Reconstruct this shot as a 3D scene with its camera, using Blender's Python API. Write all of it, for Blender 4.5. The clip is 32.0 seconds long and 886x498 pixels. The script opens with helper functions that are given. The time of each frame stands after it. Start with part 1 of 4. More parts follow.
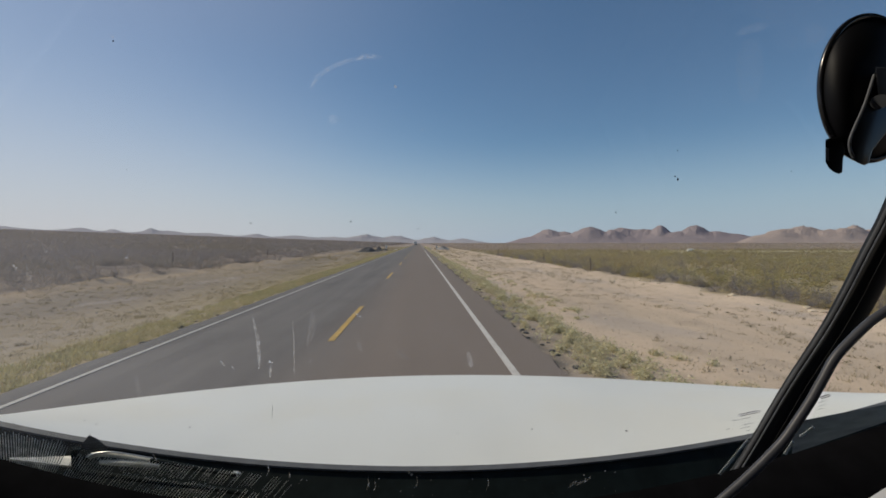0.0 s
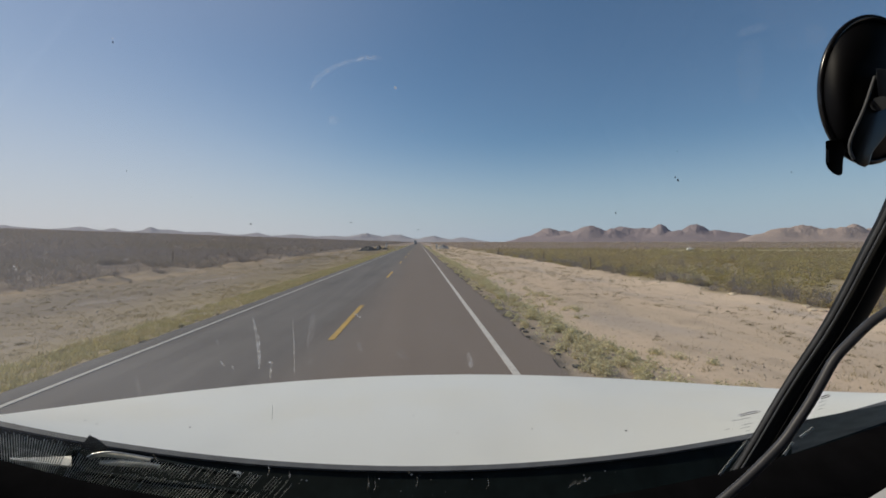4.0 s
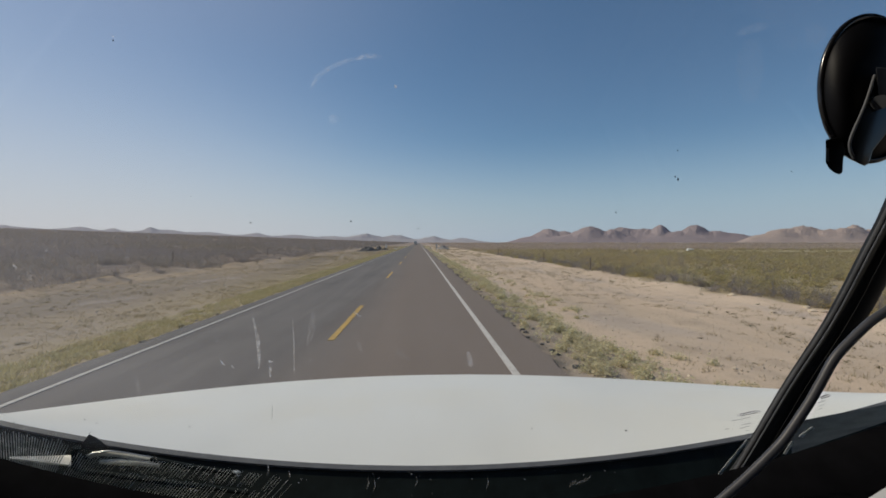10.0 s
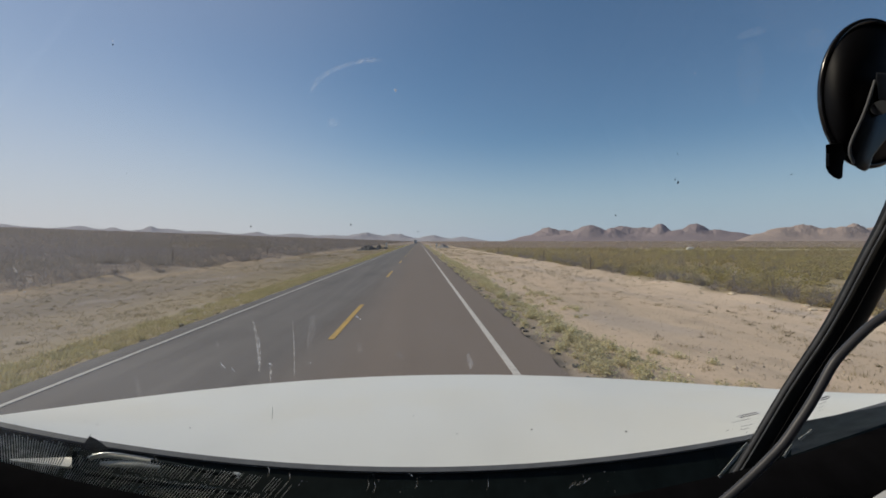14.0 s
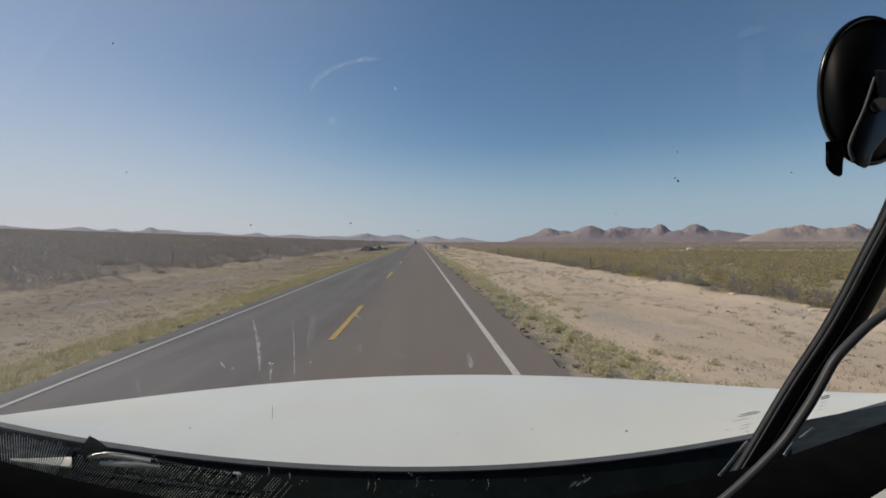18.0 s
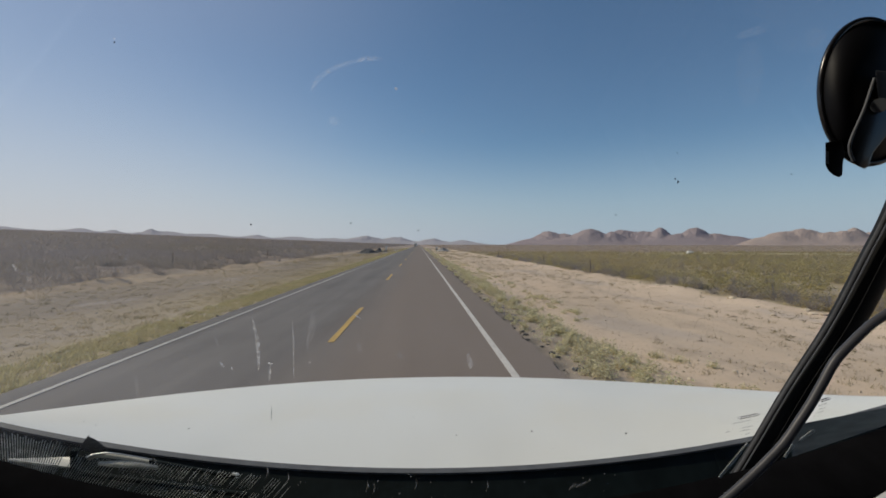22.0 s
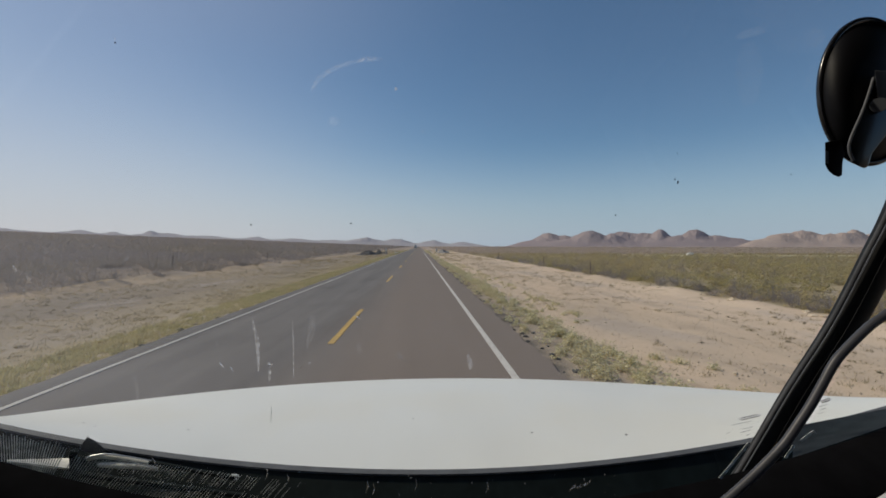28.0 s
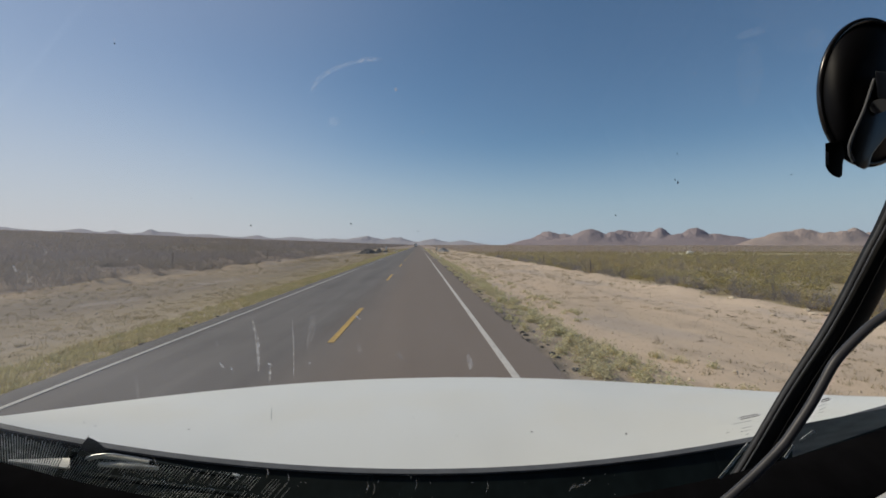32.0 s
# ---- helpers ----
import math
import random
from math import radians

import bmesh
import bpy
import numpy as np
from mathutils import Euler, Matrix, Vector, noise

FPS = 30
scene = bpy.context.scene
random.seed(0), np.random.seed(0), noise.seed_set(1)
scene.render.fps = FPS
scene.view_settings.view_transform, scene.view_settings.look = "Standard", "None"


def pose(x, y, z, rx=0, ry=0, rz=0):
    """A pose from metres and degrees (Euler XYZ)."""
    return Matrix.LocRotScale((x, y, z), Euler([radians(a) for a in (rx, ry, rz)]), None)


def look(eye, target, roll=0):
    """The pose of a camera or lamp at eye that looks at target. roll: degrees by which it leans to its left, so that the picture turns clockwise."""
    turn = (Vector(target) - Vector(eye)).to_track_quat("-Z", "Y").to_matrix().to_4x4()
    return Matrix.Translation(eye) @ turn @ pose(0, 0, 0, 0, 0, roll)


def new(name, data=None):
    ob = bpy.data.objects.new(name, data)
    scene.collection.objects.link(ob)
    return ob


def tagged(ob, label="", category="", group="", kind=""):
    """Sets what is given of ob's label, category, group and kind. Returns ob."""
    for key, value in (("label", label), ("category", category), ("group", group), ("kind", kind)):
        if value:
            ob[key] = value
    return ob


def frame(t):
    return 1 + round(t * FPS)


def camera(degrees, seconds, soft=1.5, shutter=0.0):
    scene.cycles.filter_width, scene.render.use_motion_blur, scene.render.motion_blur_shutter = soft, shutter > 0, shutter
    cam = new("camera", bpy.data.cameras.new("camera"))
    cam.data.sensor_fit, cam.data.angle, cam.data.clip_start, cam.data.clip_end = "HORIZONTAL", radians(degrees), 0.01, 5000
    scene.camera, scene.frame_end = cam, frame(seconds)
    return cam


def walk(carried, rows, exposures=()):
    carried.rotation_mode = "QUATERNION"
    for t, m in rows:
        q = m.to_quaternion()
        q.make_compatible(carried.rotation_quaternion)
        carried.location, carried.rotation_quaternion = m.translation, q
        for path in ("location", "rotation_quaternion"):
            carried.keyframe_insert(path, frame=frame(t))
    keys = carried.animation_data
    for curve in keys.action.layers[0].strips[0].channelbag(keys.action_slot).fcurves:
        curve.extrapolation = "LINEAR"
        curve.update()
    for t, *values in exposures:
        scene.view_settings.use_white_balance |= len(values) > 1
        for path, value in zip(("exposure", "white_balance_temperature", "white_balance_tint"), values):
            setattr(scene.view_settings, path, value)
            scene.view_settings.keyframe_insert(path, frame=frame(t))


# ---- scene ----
EYE_Z = 2.05
# seconds, pitch in degrees, eye height, roll in degrees
ROWS = [
    (0, -0.78, 2.0465, -0.07), (0.5, -0.88, 2.0462, -0.07), (1, -0.50, 2.0449, -0.06), (1.5, -0.52, 2.0454, 0.03), (2, -0.50, 2.0466, -0.01),
    (2.5, -0.61, 2.0455, -0.04), (3, -0.65, 2.0469, 0.01), (3.5, -0.92, 2.0492, -0.09), (5.5, -0.83, 2.0482, -0.02), (6, -0.64, 2.0465, -0.06),
    (6.5, -0.76, 2.0480, -0.01), (7, -0.73, 2.0480, -0.06), (7.5, -0.80, 2.0478, -0.04), (8, -0.76, 2.0474, -0.06), (8.5, -0.68, 2.0484, -0.02),
    (9, -0.77, 2.0488, -0.05), (9.5, -0.71, 2.0463, -0.04), (10, -0.86, 2.0471, -0.01), (10.5, -0.95, 2.0481, -0.08), (11, -0.85, 2.0478, -0.09),
    (11.5, -0.94, 2.0488, -0.03), (12, -0.99, 2.0495, -0.06), (12.5, -1.11, 2.0519, -0.02), (13, -0.88, 2.0507, 0.09), (13.5, -0.82, 2.0503, 0.13),
    (14, -1.01, 2.0532, -0.05), (14.5, -1.03, 2.0520, 0.08), (16.5, -0.97, 2.0514, -0.03), (17, -0.97, 2.0517, -0.10), (17.5, -0.95, 2.0530, -0.17),
    (18, -0.91, 2.0503, -0.11), (18.5, -0.76, 2.0510, -0.02), (19, -1.17, 2.0522, -0.13), (19.5, -0.88, 2.0505, 0.03), (20, -0.98, 2.0512, 0.05),
    (20.5, -0.98, 2.0508, 0.04), (21, -1.34, 2.0526, -0.15), (21.5, -0.70, 2.0497, 0.01), (22, -0.58, 2.0469, 0.10), (22.5, -0.29, 2.0455, 0.13),
    (23, -0.35, 2.0444, 0.14), (23.5, -0.32, 2.0445, 0.14), (24, -0.38, 2.0431, 0.21), (24.5, -0.54, 2.0436, 0.17), (25, -0.46, 2.0438, 0.07),
    (25.5, -0.36, 2.0431, 0.13), (27.5, -0.43, 2.0443, -0.01), (28, -0.35, 2.0449, 0.10), (28.5, -0.48, 2.0440, 0.15), (29, -0.36, 2.0426, 0.07),
    (29.5, -0.55, 2.0456, -0.00), (30, -0.35, 2.0427, 0.06), (30.5, -0.68, 2.0474, -0.05), (31, -0.87, 2.0495, -0.03), (31.5, -0.89, 2.0491, -0.11),
    (32, -0.54, 2.0475, 0.06),
]
cam = camera(90.0, 32.0, soft=1.7)
walk(cam, [(t, pose(0, 0, z, 90 + p, 0, -3.07) @ pose(0, 0, 0, 0, 0, r)) for t, p, z, r in ROWS], exposures=[(0, 0.04), (32.0, 0.04)])

# ---- sky and sun ----
SUN_TURN, SUN_UP = -72.0, 42.0
sky_world = bpy.data.worlds.new("sky")
scene.world = sky_world
sky_world.use_nodes = True
wt = sky_world.node_tree
sky = wt.nodes.new("ShaderNodeTexSky")
sky.sky_type, sky.sun_disc = "NISHITA", False
sky.sun_elevation, sky.sun_rotation = radians(SUN_UP), radians(SUN_TURN)
sky.altitude, sky.air_density, sky.dust_density, sky.ozone_density = 1000, 1.1, 0.7, 3.0
# pale haze low over the land, whiter towards the sun
way = wt.nodes.new("ShaderNodeTexCoord").outputs["Generated"]
parts_of = wt.nodes.new("ShaderNodeSeparateXYZ")
wt.links.new(way, parts_of.inputs[0])


def sky_ramp(value, lo, hi, a, b, soft="SMOOTHSTEP"):
    n = wt.nodes.new("ShaderNodeMapRange")
    n.interpolation_type = soft
    wt.links.new(value, n.inputs[0])
    for i, v in enumerate((lo, hi, a, b)):
        n.inputs[i + 1].default_value = v
    return n.outputs[0]


def sky_mix(a, b, factor, how="MIX"):
    n = wt.nodes.new("ShaderNodeMix")
    n.data_type, n.blend_type = "RGBA", how
    for i, v in ((0, factor), (6, a), (7, b)):
        if isinstance(v, bpy.types.NodeSocket):
            wt.links.new(v, n.inputs[i])
        else:
            n.inputs[i].default_value = (*v, 1) if i else v
    return n.outputs[2]


haze = sky_mix((4.1, 5.0, 6.4), (6.6, 6.5, 7.3), sky_ramp(parts_of.outputs[0], 0.5, -0.75, 0, 1))
blue = sky_mix(sky.outputs[0], (0.80, 0.93, 1.0), 1.0, "MULTIPLY")
# the haze stands higher on the side of the sun
reach = wt.nodes.new("ShaderNodeMix")
wt.links.new(sky_ramp(parts_of.outputs[0], 0.35, -0.65, 0, 1), reach.inputs[0])
wt.links.new(sky_ramp(parts_of.outputs[2], -0.03, 0.238, 0.96, 0.0), reach.inputs[2])
wt.links.new(sky_ramp(parts_of.outputs[2], -0.05, 0.385, 0.96, 0.0), reach.inputs[3])
low = sky_mix(blue, haze, reach.outputs[0])
near_sun = wt.nodes.new("ShaderNodeVectorMath")
near_sun.operation = "DOT_PRODUCT"
wt.links.new(way, near_sun.inputs[0])
near_sun.inputs[1].default_value = (math.sin(radians(SUN_TURN)) * math.cos(radians(SUN_UP)), math.cos(radians(SUN_TURN)) * math.cos(radians(SUN_UP)), math.sin(radians(SUN_UP)))
glow = sky_mix(low, (5.6, 5.35, 6.25), sky_ramp(near_sun.outputs["Value"], 0.36, 1.08, 0.0, 0.38))
wt.links.new(glow, wt.nodes["Background"].inputs[0])
wt.nodes["Background"].inputs[1].default_value = 0.085
sun = new("sun", bpy.data.lights.new("sun", "SUN"))
sun.data.energy, sun.data.angle, sun.data.color = 2.75, radians(0.53), (1.0, 0.89, 0.71)
sd = Vector((math.sin(radians(SUN_TURN)) * math.cos(radians(SUN_UP)), math.cos(radians(SUN_TURN)) * math.cos(radians(SUN_UP)), math.sin(radians(SUN_UP))))
sun.matrix_world = look(sd * 50, (0, 0, 0))


# ---- materials ----
def nodes_of(name):
    m = bpy.data.materials.new(name)
    m.use_nodes = True
    return m, m.node_tree, m.node_tree.nodes["Principled BSDF"]


def add(tree, kind, **inputs):
    n = tree.nodes.new(kind)
    for k, v in inputs.items():
        n.inputs[k.replace("_", " ")].default_value = v
    return n


def mixed(tree, a, b, factor, how="MIX"):
    """Mix two colours (sockets or triples) by a factor (socket or number)."""
    n = tree.nodes.new("ShaderNodeMix")
    n.data_type, n.blend_type = "RGBA", how
    for i, v in ((0, factor), (6, a), (7, b)):
        if isinstance(v, bpy.types.NodeSocket):
            tree.links.new(v, n.inputs[i])
        elif i:
            n.inputs[i].default_value = (*v, 1)
        else:
            n.inputs[i].default_value = v
    return n.outputs[2]


def ramped(tree, value, lo, hi, a=0.0, b=1.0):
    n = tree.nodes.new("ShaderNodeMapRange")
    tree.links.new(value, n.inputs[0])
    for i, v in enumerate((lo, hi, a, b)):
        n.inputs[i + 1].default_value = v
    return n.outputs[0]


def noisy(tree, scale, detail=4, where=None, rough=0.55):
    n = add(tree, "ShaderNodeTexNoise", Scale=scale, Detail=detail, Roughness=rough)
    tree.links.new(where or position(tree), n.inputs["Vector"])
    return n.outputs[0]


def position(tree, stretch=None):
    g = tree.nodes.new("ShaderNodeNewGeometry").outputs["Position"]
    if not stretch:
        return g
    n = tree.nodes.new("ShaderNodeVectorMath")
    n.operation = "MULTIPLY"
    tree.links.new(g, n.inputs[0])
    n.inputs[1].default_value = stretch
    return n.outputs[0]


def relief(tree, bsdf, height, strength, distance):
    b = add(tree, "ShaderNodeBump", Strength=strength, Distance=distance)
    tree.links.new(height, b.inputs["Height"])
    tree.links.new(b.outputs[0], bsdf.inputs["Normal"])


def stone_mat(name, a, b, coarse, fine, rough=0.9, bump=0.5, depth=0.02):
    """A matt surface with broad patches and fine grain."""
    m, t, p = nodes_of(name)
    n1, n2 = noisy(t, coarse), noisy(t, fine, 6)
    base = mixed(t, a, b, ramped(t, n1, 0.3, 0.7))
    grain = mixed(t, base, tuple(c * 0.55 for c in a), ramped(t, n2, 0.5, 0.75, 0, 0.6))
    t.links.new(grain, p.inputs["Base Color"])
    p.inputs["Roughness"].default_value = rough
    p.inputs["Specular IOR Level"].default_value = 0.2
    relief(t, p, n2, bump, depth)
    return m


def plain_mat(name, a, rough=0.5, metal=0.0, vary=0.15, scale=12, bump=0.0, gloss=0.5):
    m, t, p = nodes_of(name)
    n = noisy(t, scale, 5)
    t.links.new(mixed(t, a, tuple(c * (1 - vary) for c in a), ramped(t, n, 0.35, 0.65)), p.inputs["Base Color"])
    t.links.new(ramped(t, n, 0.2, 0.8, max(0.03, rough - 0.08), min(1, rough + 0.08)), p.inputs["Roughness"])
    p.inputs["Metallic"].default_value = metal
    p.inputs["Specular IOR Level"].default_value = gloss
    if bump:
        relief(t, p, noisy(t, scale * 20, 3), bump, 0.002)
    return m


def leaf_mat(name, a, b, c, patch=0.06):
    """Foliage: every leaf its own tint, and broad patches over the land."""
    m, t, p = nodes_of(name)
    isl = t.nodes.new("ShaderNodeNewGeometry").outputs["Random Per Island"]
    col = mixed(t, mixed(t, a, b, isl), c, ramped(t, noisy(t, patch), 0.42, 0.62, 0, 0.8))
    t.links.new(col, p.inputs["Base Color"])
    p.inputs["Roughness"].default_value = 0.8
    p.inputs["Specular IOR Level"].default_value = 0.15
    thin, both = t.nodes.new("ShaderNodeBsdfTranslucent"), t.nodes.new("ShaderNodeMixShader")
    t.links.new(col, thin.inputs[0])
    both.inputs[0].default_value = 0.5
    t.links.new(p.outputs[0], both.inputs[1])
    t.links.new(thin.outputs[0], both.inputs[2])
    t.links.new(both.outputs[0], t.nodes["Material Output"].inputs[0])
    return m


def asphalt():
    m, t, p = nodes_of("asphalt")
    long_pos = position(t, (1.0, 0.04, 1.0))
    streak, patch, grain = noisy(t, 1.3, 3, long_pos), noisy(t, 0.25, 4), noisy(t, 55, 3)
    col = mixed(t, (0.133, 0.123, 0.122), (0.180, 0.166, 0.162), ramped(t, streak, 0.35, 0.65))
    col = mixed(t, col, (0.085, 0.080, 0.078), ramped(t, patch, 0.5, 0.75, 0, 0.55))
    # the van's lane is browner, the other greyer: glare put into the colour
    sep = t.nodes.new("ShaderNodeSeparateXYZ")
    t.links.new(position(t), sep.inputs[0])
    col = mixed(t, col, (0.218, 0.170, 0.140), ramped(t, sep.outputs[0], -2.5, -0.8, 0, 0.68))
    col = mixed(t, col, (0.20, 0.19, 0.18), ramped(t, grain, 0.55, 0.8, 0, 0.5))
    t.links.new(col, p.inputs["Base Color"])
    p.inputs["Roughness"].default_value = 0.88
    p.inputs["Specular IOR Level"].default_value = 0.25
    relief(t, p, grain, 0.35, 0.004)
    return m


def soil():
    """The desert floor: strips of verge, cleared dirt and scrub land side by side."""
    m, t, p = nodes_of("desert_soil")
    sep = t.nodes.new("ShaderNodeSeparateXYZ")
    t.links.new(position(t), sep.inputs[0])
    edge = ramped(t, noisy(t, 0.5, 6), 0.25, 0.75, -0.7, 0.7)
    s = t.nodes.new("ShaderNodeMath")
    s.operation = "ADD"
    t.links.new(sep.outputs[0], s.inputs[0])
    t.links.new(edge, s.inputs[1])
    x = s.outputs[0]
    broad, clod, grit = noisy(t, 0.16, 5, position(t, (1, 0.3, 1))), noisy(t, 1.3, 7, position(t, (1, 0.55, 1))), noisy(t, 17, 5)
    scrub_l, bank, verge_l, straw = (0.21, 0.17, 0.145), (0.42, 0.33, 0.245), (0.255, 0.212, 0.172), (0.365, 0.302, 0.195)
    lip, shoulder, dirt, pale, scrub_r = (0.145, 0.128, 0.115), (0.36, 0.295, 0.23), (0.580, 0.452, 0.343), (0.630, 0.498, 0.385), (0.35, 0.285, 0.17)
    col = mixed(t, scrub_l, bank, ramped(t, x, -18.6, -17.8))
    col = mixed(t, col, verge_l, ramped(t, x, -17.2, -15.0))
    col = mixed(t, col, straw, ramped(t, x, -11.5, -7.5, 0, 0.85))
    col = mixed(t, col, lip, ramped(t, x, -2.0, 1.0))
    col = mixed(t, col, shoulder, ramped(t, x, 2.35, 2.75))
    col = mixed(t, col, dirt, ramped(t, x, 3.1, 4.3))
    col = mixed(t, col, pale, ramped(t, x, 8.5, 11.8))
    col = mixed(t, col, scrub_r, ramped(t, x, 12.9, 13.5))
    # far soil drifts to mauve-brown: the haze of distance put into its colour
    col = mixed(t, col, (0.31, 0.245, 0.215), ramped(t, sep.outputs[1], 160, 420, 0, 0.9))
    wash = noisy(t, 0.35, 5, position(t, (1, 0.35, 1)))
    col = mixed(t, col, (0.42, 0.368, 0.345), ramped(t, wash, 0.54, 0.66, 0, 0.55))
    track = noisy(t, 0.9, 4, position(t, (1, 0.025, 1)))
    col = mixed(t, col, (0.35, 0.295, 0.245), ramped(t, track, 0.52, 0.72, 0, 0.38))
    col = mixed(t, col, (0.42, 0.34, 0.26), ramped(t, broad, 0.46, 0.66, 0, 0.5))
    col = mixed(t, col, (0.22, 0.185, 0.145), ramped(t, clod, 0.55, 0.74, 0, 0.42))
    col = mixed(t, col, (0.56, 0.47, 0.37), ramped(t, grit, 0.60, 0.8, 0, 0.5))
    col = mixed(t, col, (0.20, 0.17, 0.14), ramped(t, grit, 0.40, 0.26, 0, 0.35))
    t.links.new(col, p.inputs["Base Color"])
    p.inputs["Roughness"].default_value = 0.95
    p.inputs["Specular IOR Level"].default_value = 0.1
    both = t.nodes.new("ShaderNodeMath")
    both.operation = "MULTIPLY_ADD"
    t.links.new(grit, both.inputs[0])
    both.inputs[1].default_value = 0.35
    t.links.new(clod, both.inputs[2])
    relief(t, p, both.outputs[0], 0.6, 0.035)
    return m


def mountain_mat(name, a, b, dark):
    """Bare rock with broad tints, brush-dark gullies and pale scree."""
    m, t, p = nodes_of(name)
    n1, n2 = noisy(t, 0.0045, 5), noisy(t, 0.02, 6, position(t, (1, 0.5, 0.6)))
    col = mixed(t, a, b, ramped(t, n1, 0.35, 0.65))
    col = mixed(t, col, dark, ramped(t, n2, 0.46, 0.72, 0, 0.45))
    t.links.new(col, p.inputs["Base Color"])
    p.inputs["Roughness"].default_value = 1.0
    p.inputs["Specular IOR Level"].default_value = 0.0
    relief(t, p, n2, 0.14, 6)
    return m


def dusty_paint(name, a):
    """White paint under a thin uneven film of road dust, with dried runs."""
    m, t, p = nodes_of(name)
    broad, run, fine = noisy(t, 2.2, 4), noisy(t, 5, 4, position(t, (1, 0.25, 1))), noisy(t, 240, 3)
    col = mixed(t, a, tuple(c * f for c, f in zip(a, (0.94, 0.92, 0.88))), ramped(t, broad, 0.42, 0.66, 0, 0.8))
    col = mixed(t, col, tuple(c * 0.90 for c in a), ramped(t, run, 0.5, 0.7, 0, 0.6))
    col = mixed(t, col, tuple(c * 0.62 for c in a), ramped(t, fine, 0.70, 0.80, 0, 0.5))
    t.links.new(col, p.inputs["Base Color"])
    t.links.new(ramped(t, broad, 0.3, 0.7, 0.36, 0.58), p.inputs["Roughness"])
    p.inputs["Specular IOR Level"].default_value = 0.3
    return m


def line_paint(name, a, worn):
    m, t, p = nodes_of(name)
    w = ramped(t, noisy(t, 9, 6), 0.48, 0.66)
    t.links.new(mixed(t, a, worn, w), p.inputs["Base Color"])
    p.inputs["Roughness"].default_value = 0.7
    return m


def dusty_glass():
    """Clear glass with a faint film of dust; the film catches the light."""
    m, t, p = nodes_of("dusty_glass")
    out = t.nodes["Material Output"]
    clear, gloss, film = t.nodes.new("ShaderNodeBsdfTransparent"), add(t, "ShaderNodeBsdfGlossy", Roughness=0.02), t.nodes.new("ShaderNodeBsdfTranslucent")
    film.inputs[0].default_value = (0.80, 0.83, 0.90, 1)
    gloss.inputs[0].default_value = (0.8, 0.85, 0.85, 1)
    a, b = t.nodes.new("ShaderNodeMixShader"), t.nodes.new("ShaderNodeMixShader")
    # the side the wiper misses is dustier, the film thickened for the sun's haze
    sep, dust = t.nodes.new("ShaderNodeSeparateXYZ"), t.nodes.new("ShaderNodeMath")
    t.links.new(position(t), sep.inputs[0])
    dust.operation = "ADD"
    t.links.new(ramped(t, noisy(t, 7, 5), 0.3, 0.75, 0.012, 0.030), dust.inputs[0])
    t.links.new(ramped(t, sep.outputs[0], -0.25, -0.75, 0.0, 0.072), dust.inputs[1])
    # film made thinner towards the bottom of the pane
    wiped = t.nodes.new("ShaderNodeMath")
    wiped.operation = "MULTIPLY"
    t.links.new(dust.outputs[0], wiped.inputs[0])
    t.links.new(ramped(t, sep.outputs[2], 1.66, 1.84, 0.03, 1.0), wiped.inputs[1])
    t.links.new(wiped.outputs[0], a.inputs[0])
    clear.inputs[0].default_value = (0.955, 0.975, 0.935, 1)
    t.links.new(clear.outputs[0], a.inputs[1])
    t.links.new(film.outputs[0], a.inputs[2])
    b.inputs[0].default_value = 0.02
    t.links.new(a.outputs[0], b.inputs[1])
    t.links.new(gloss.outputs[0], b.inputs[2])
    t.links.new(b.outputs[0], out.inputs[0])
    return m


def smear(name, strength, tint=(0.9, 0.9, 0.92)):
    """A thin dried smear on the glass, uneven and see-through."""
    m, t, p = nodes_of(name)
    out = t.nodes["Material Output"]
    clear, film = t.nodes.new("ShaderNodeBsdfTransparent"), t.nodes.new("ShaderNodeBsdfTranslucent")
    film.inputs[0].default_value = (*tint, 1)
    a = t.nodes.new("ShaderNodeMixShader")
    t.links.new(ramped(t, noisy(t, 260, 6, None, 0.7), 0.42, 0.72, 0.0, strength), a.inputs[0])
    t.links.new(clear.outputs[0], a.inputs[1])
    t.links.new(film.outputs[0], a.inputs[2])
    t.links.new(a.outputs[0], out.inputs[0])
    return m


M_ASPHALT, M_SOIL = asphalt(), soil()
M_WHITE_LINE = line_paint("white_line_paint", (0.58, 0.55, 0.52), (0.44, 0.41, 0.385))
M_DULL_LINE = line_paint("dull_white_line_paint", (0.47, 0.45, 0.43), (0.37, 0.35, 0.335))
M_YELLOW_LINE = line_paint("yellow_line_paint", (0.52, 0.335, 0.085), (0.34, 0.235, 0.10))
M_SCRUB = leaf_mat("creosote_leaves", (0.37, 0.315, 0.145), (0.53, 0.455, 0.215), (0.50, 0.405, 0.245))
M_MIDSCRUB = leaf_mat("mid_scrub", (0.33, 0.285, 0.15), (0.47, 0.405, 0.22), (0.44, 0.355, 0.24), 0.015)
# paler and mauve: distance haze is mixed into these leaf colours
M_FARSCRUB = leaf_mat("hazy_far_scrub", (0.42, 0.350, 0.285), (0.54, 0.450, 0.370), (0.48, 0.395, 0.365), 0.006)
M_TWIGS = leaf_mat("bare_twigs", (0.215, 0.190, 0.190), (0.44, 0.395, 0.385), (0.31, 0.272, 0.225), 0.03)
M_SAGE = leaf_mat("sage_weeds", (0.46, 0.43, 0.24), (0.86, 0.79, 0.53), (0.62, 0.54, 0.36), 0.8)
M_TUFT = leaf_mat("pale_tuft_grass", (0.44, 0.39, 0.23), (0.78, 0.70, 0.48), (0.52, 0.48, 0.27), 0.9)
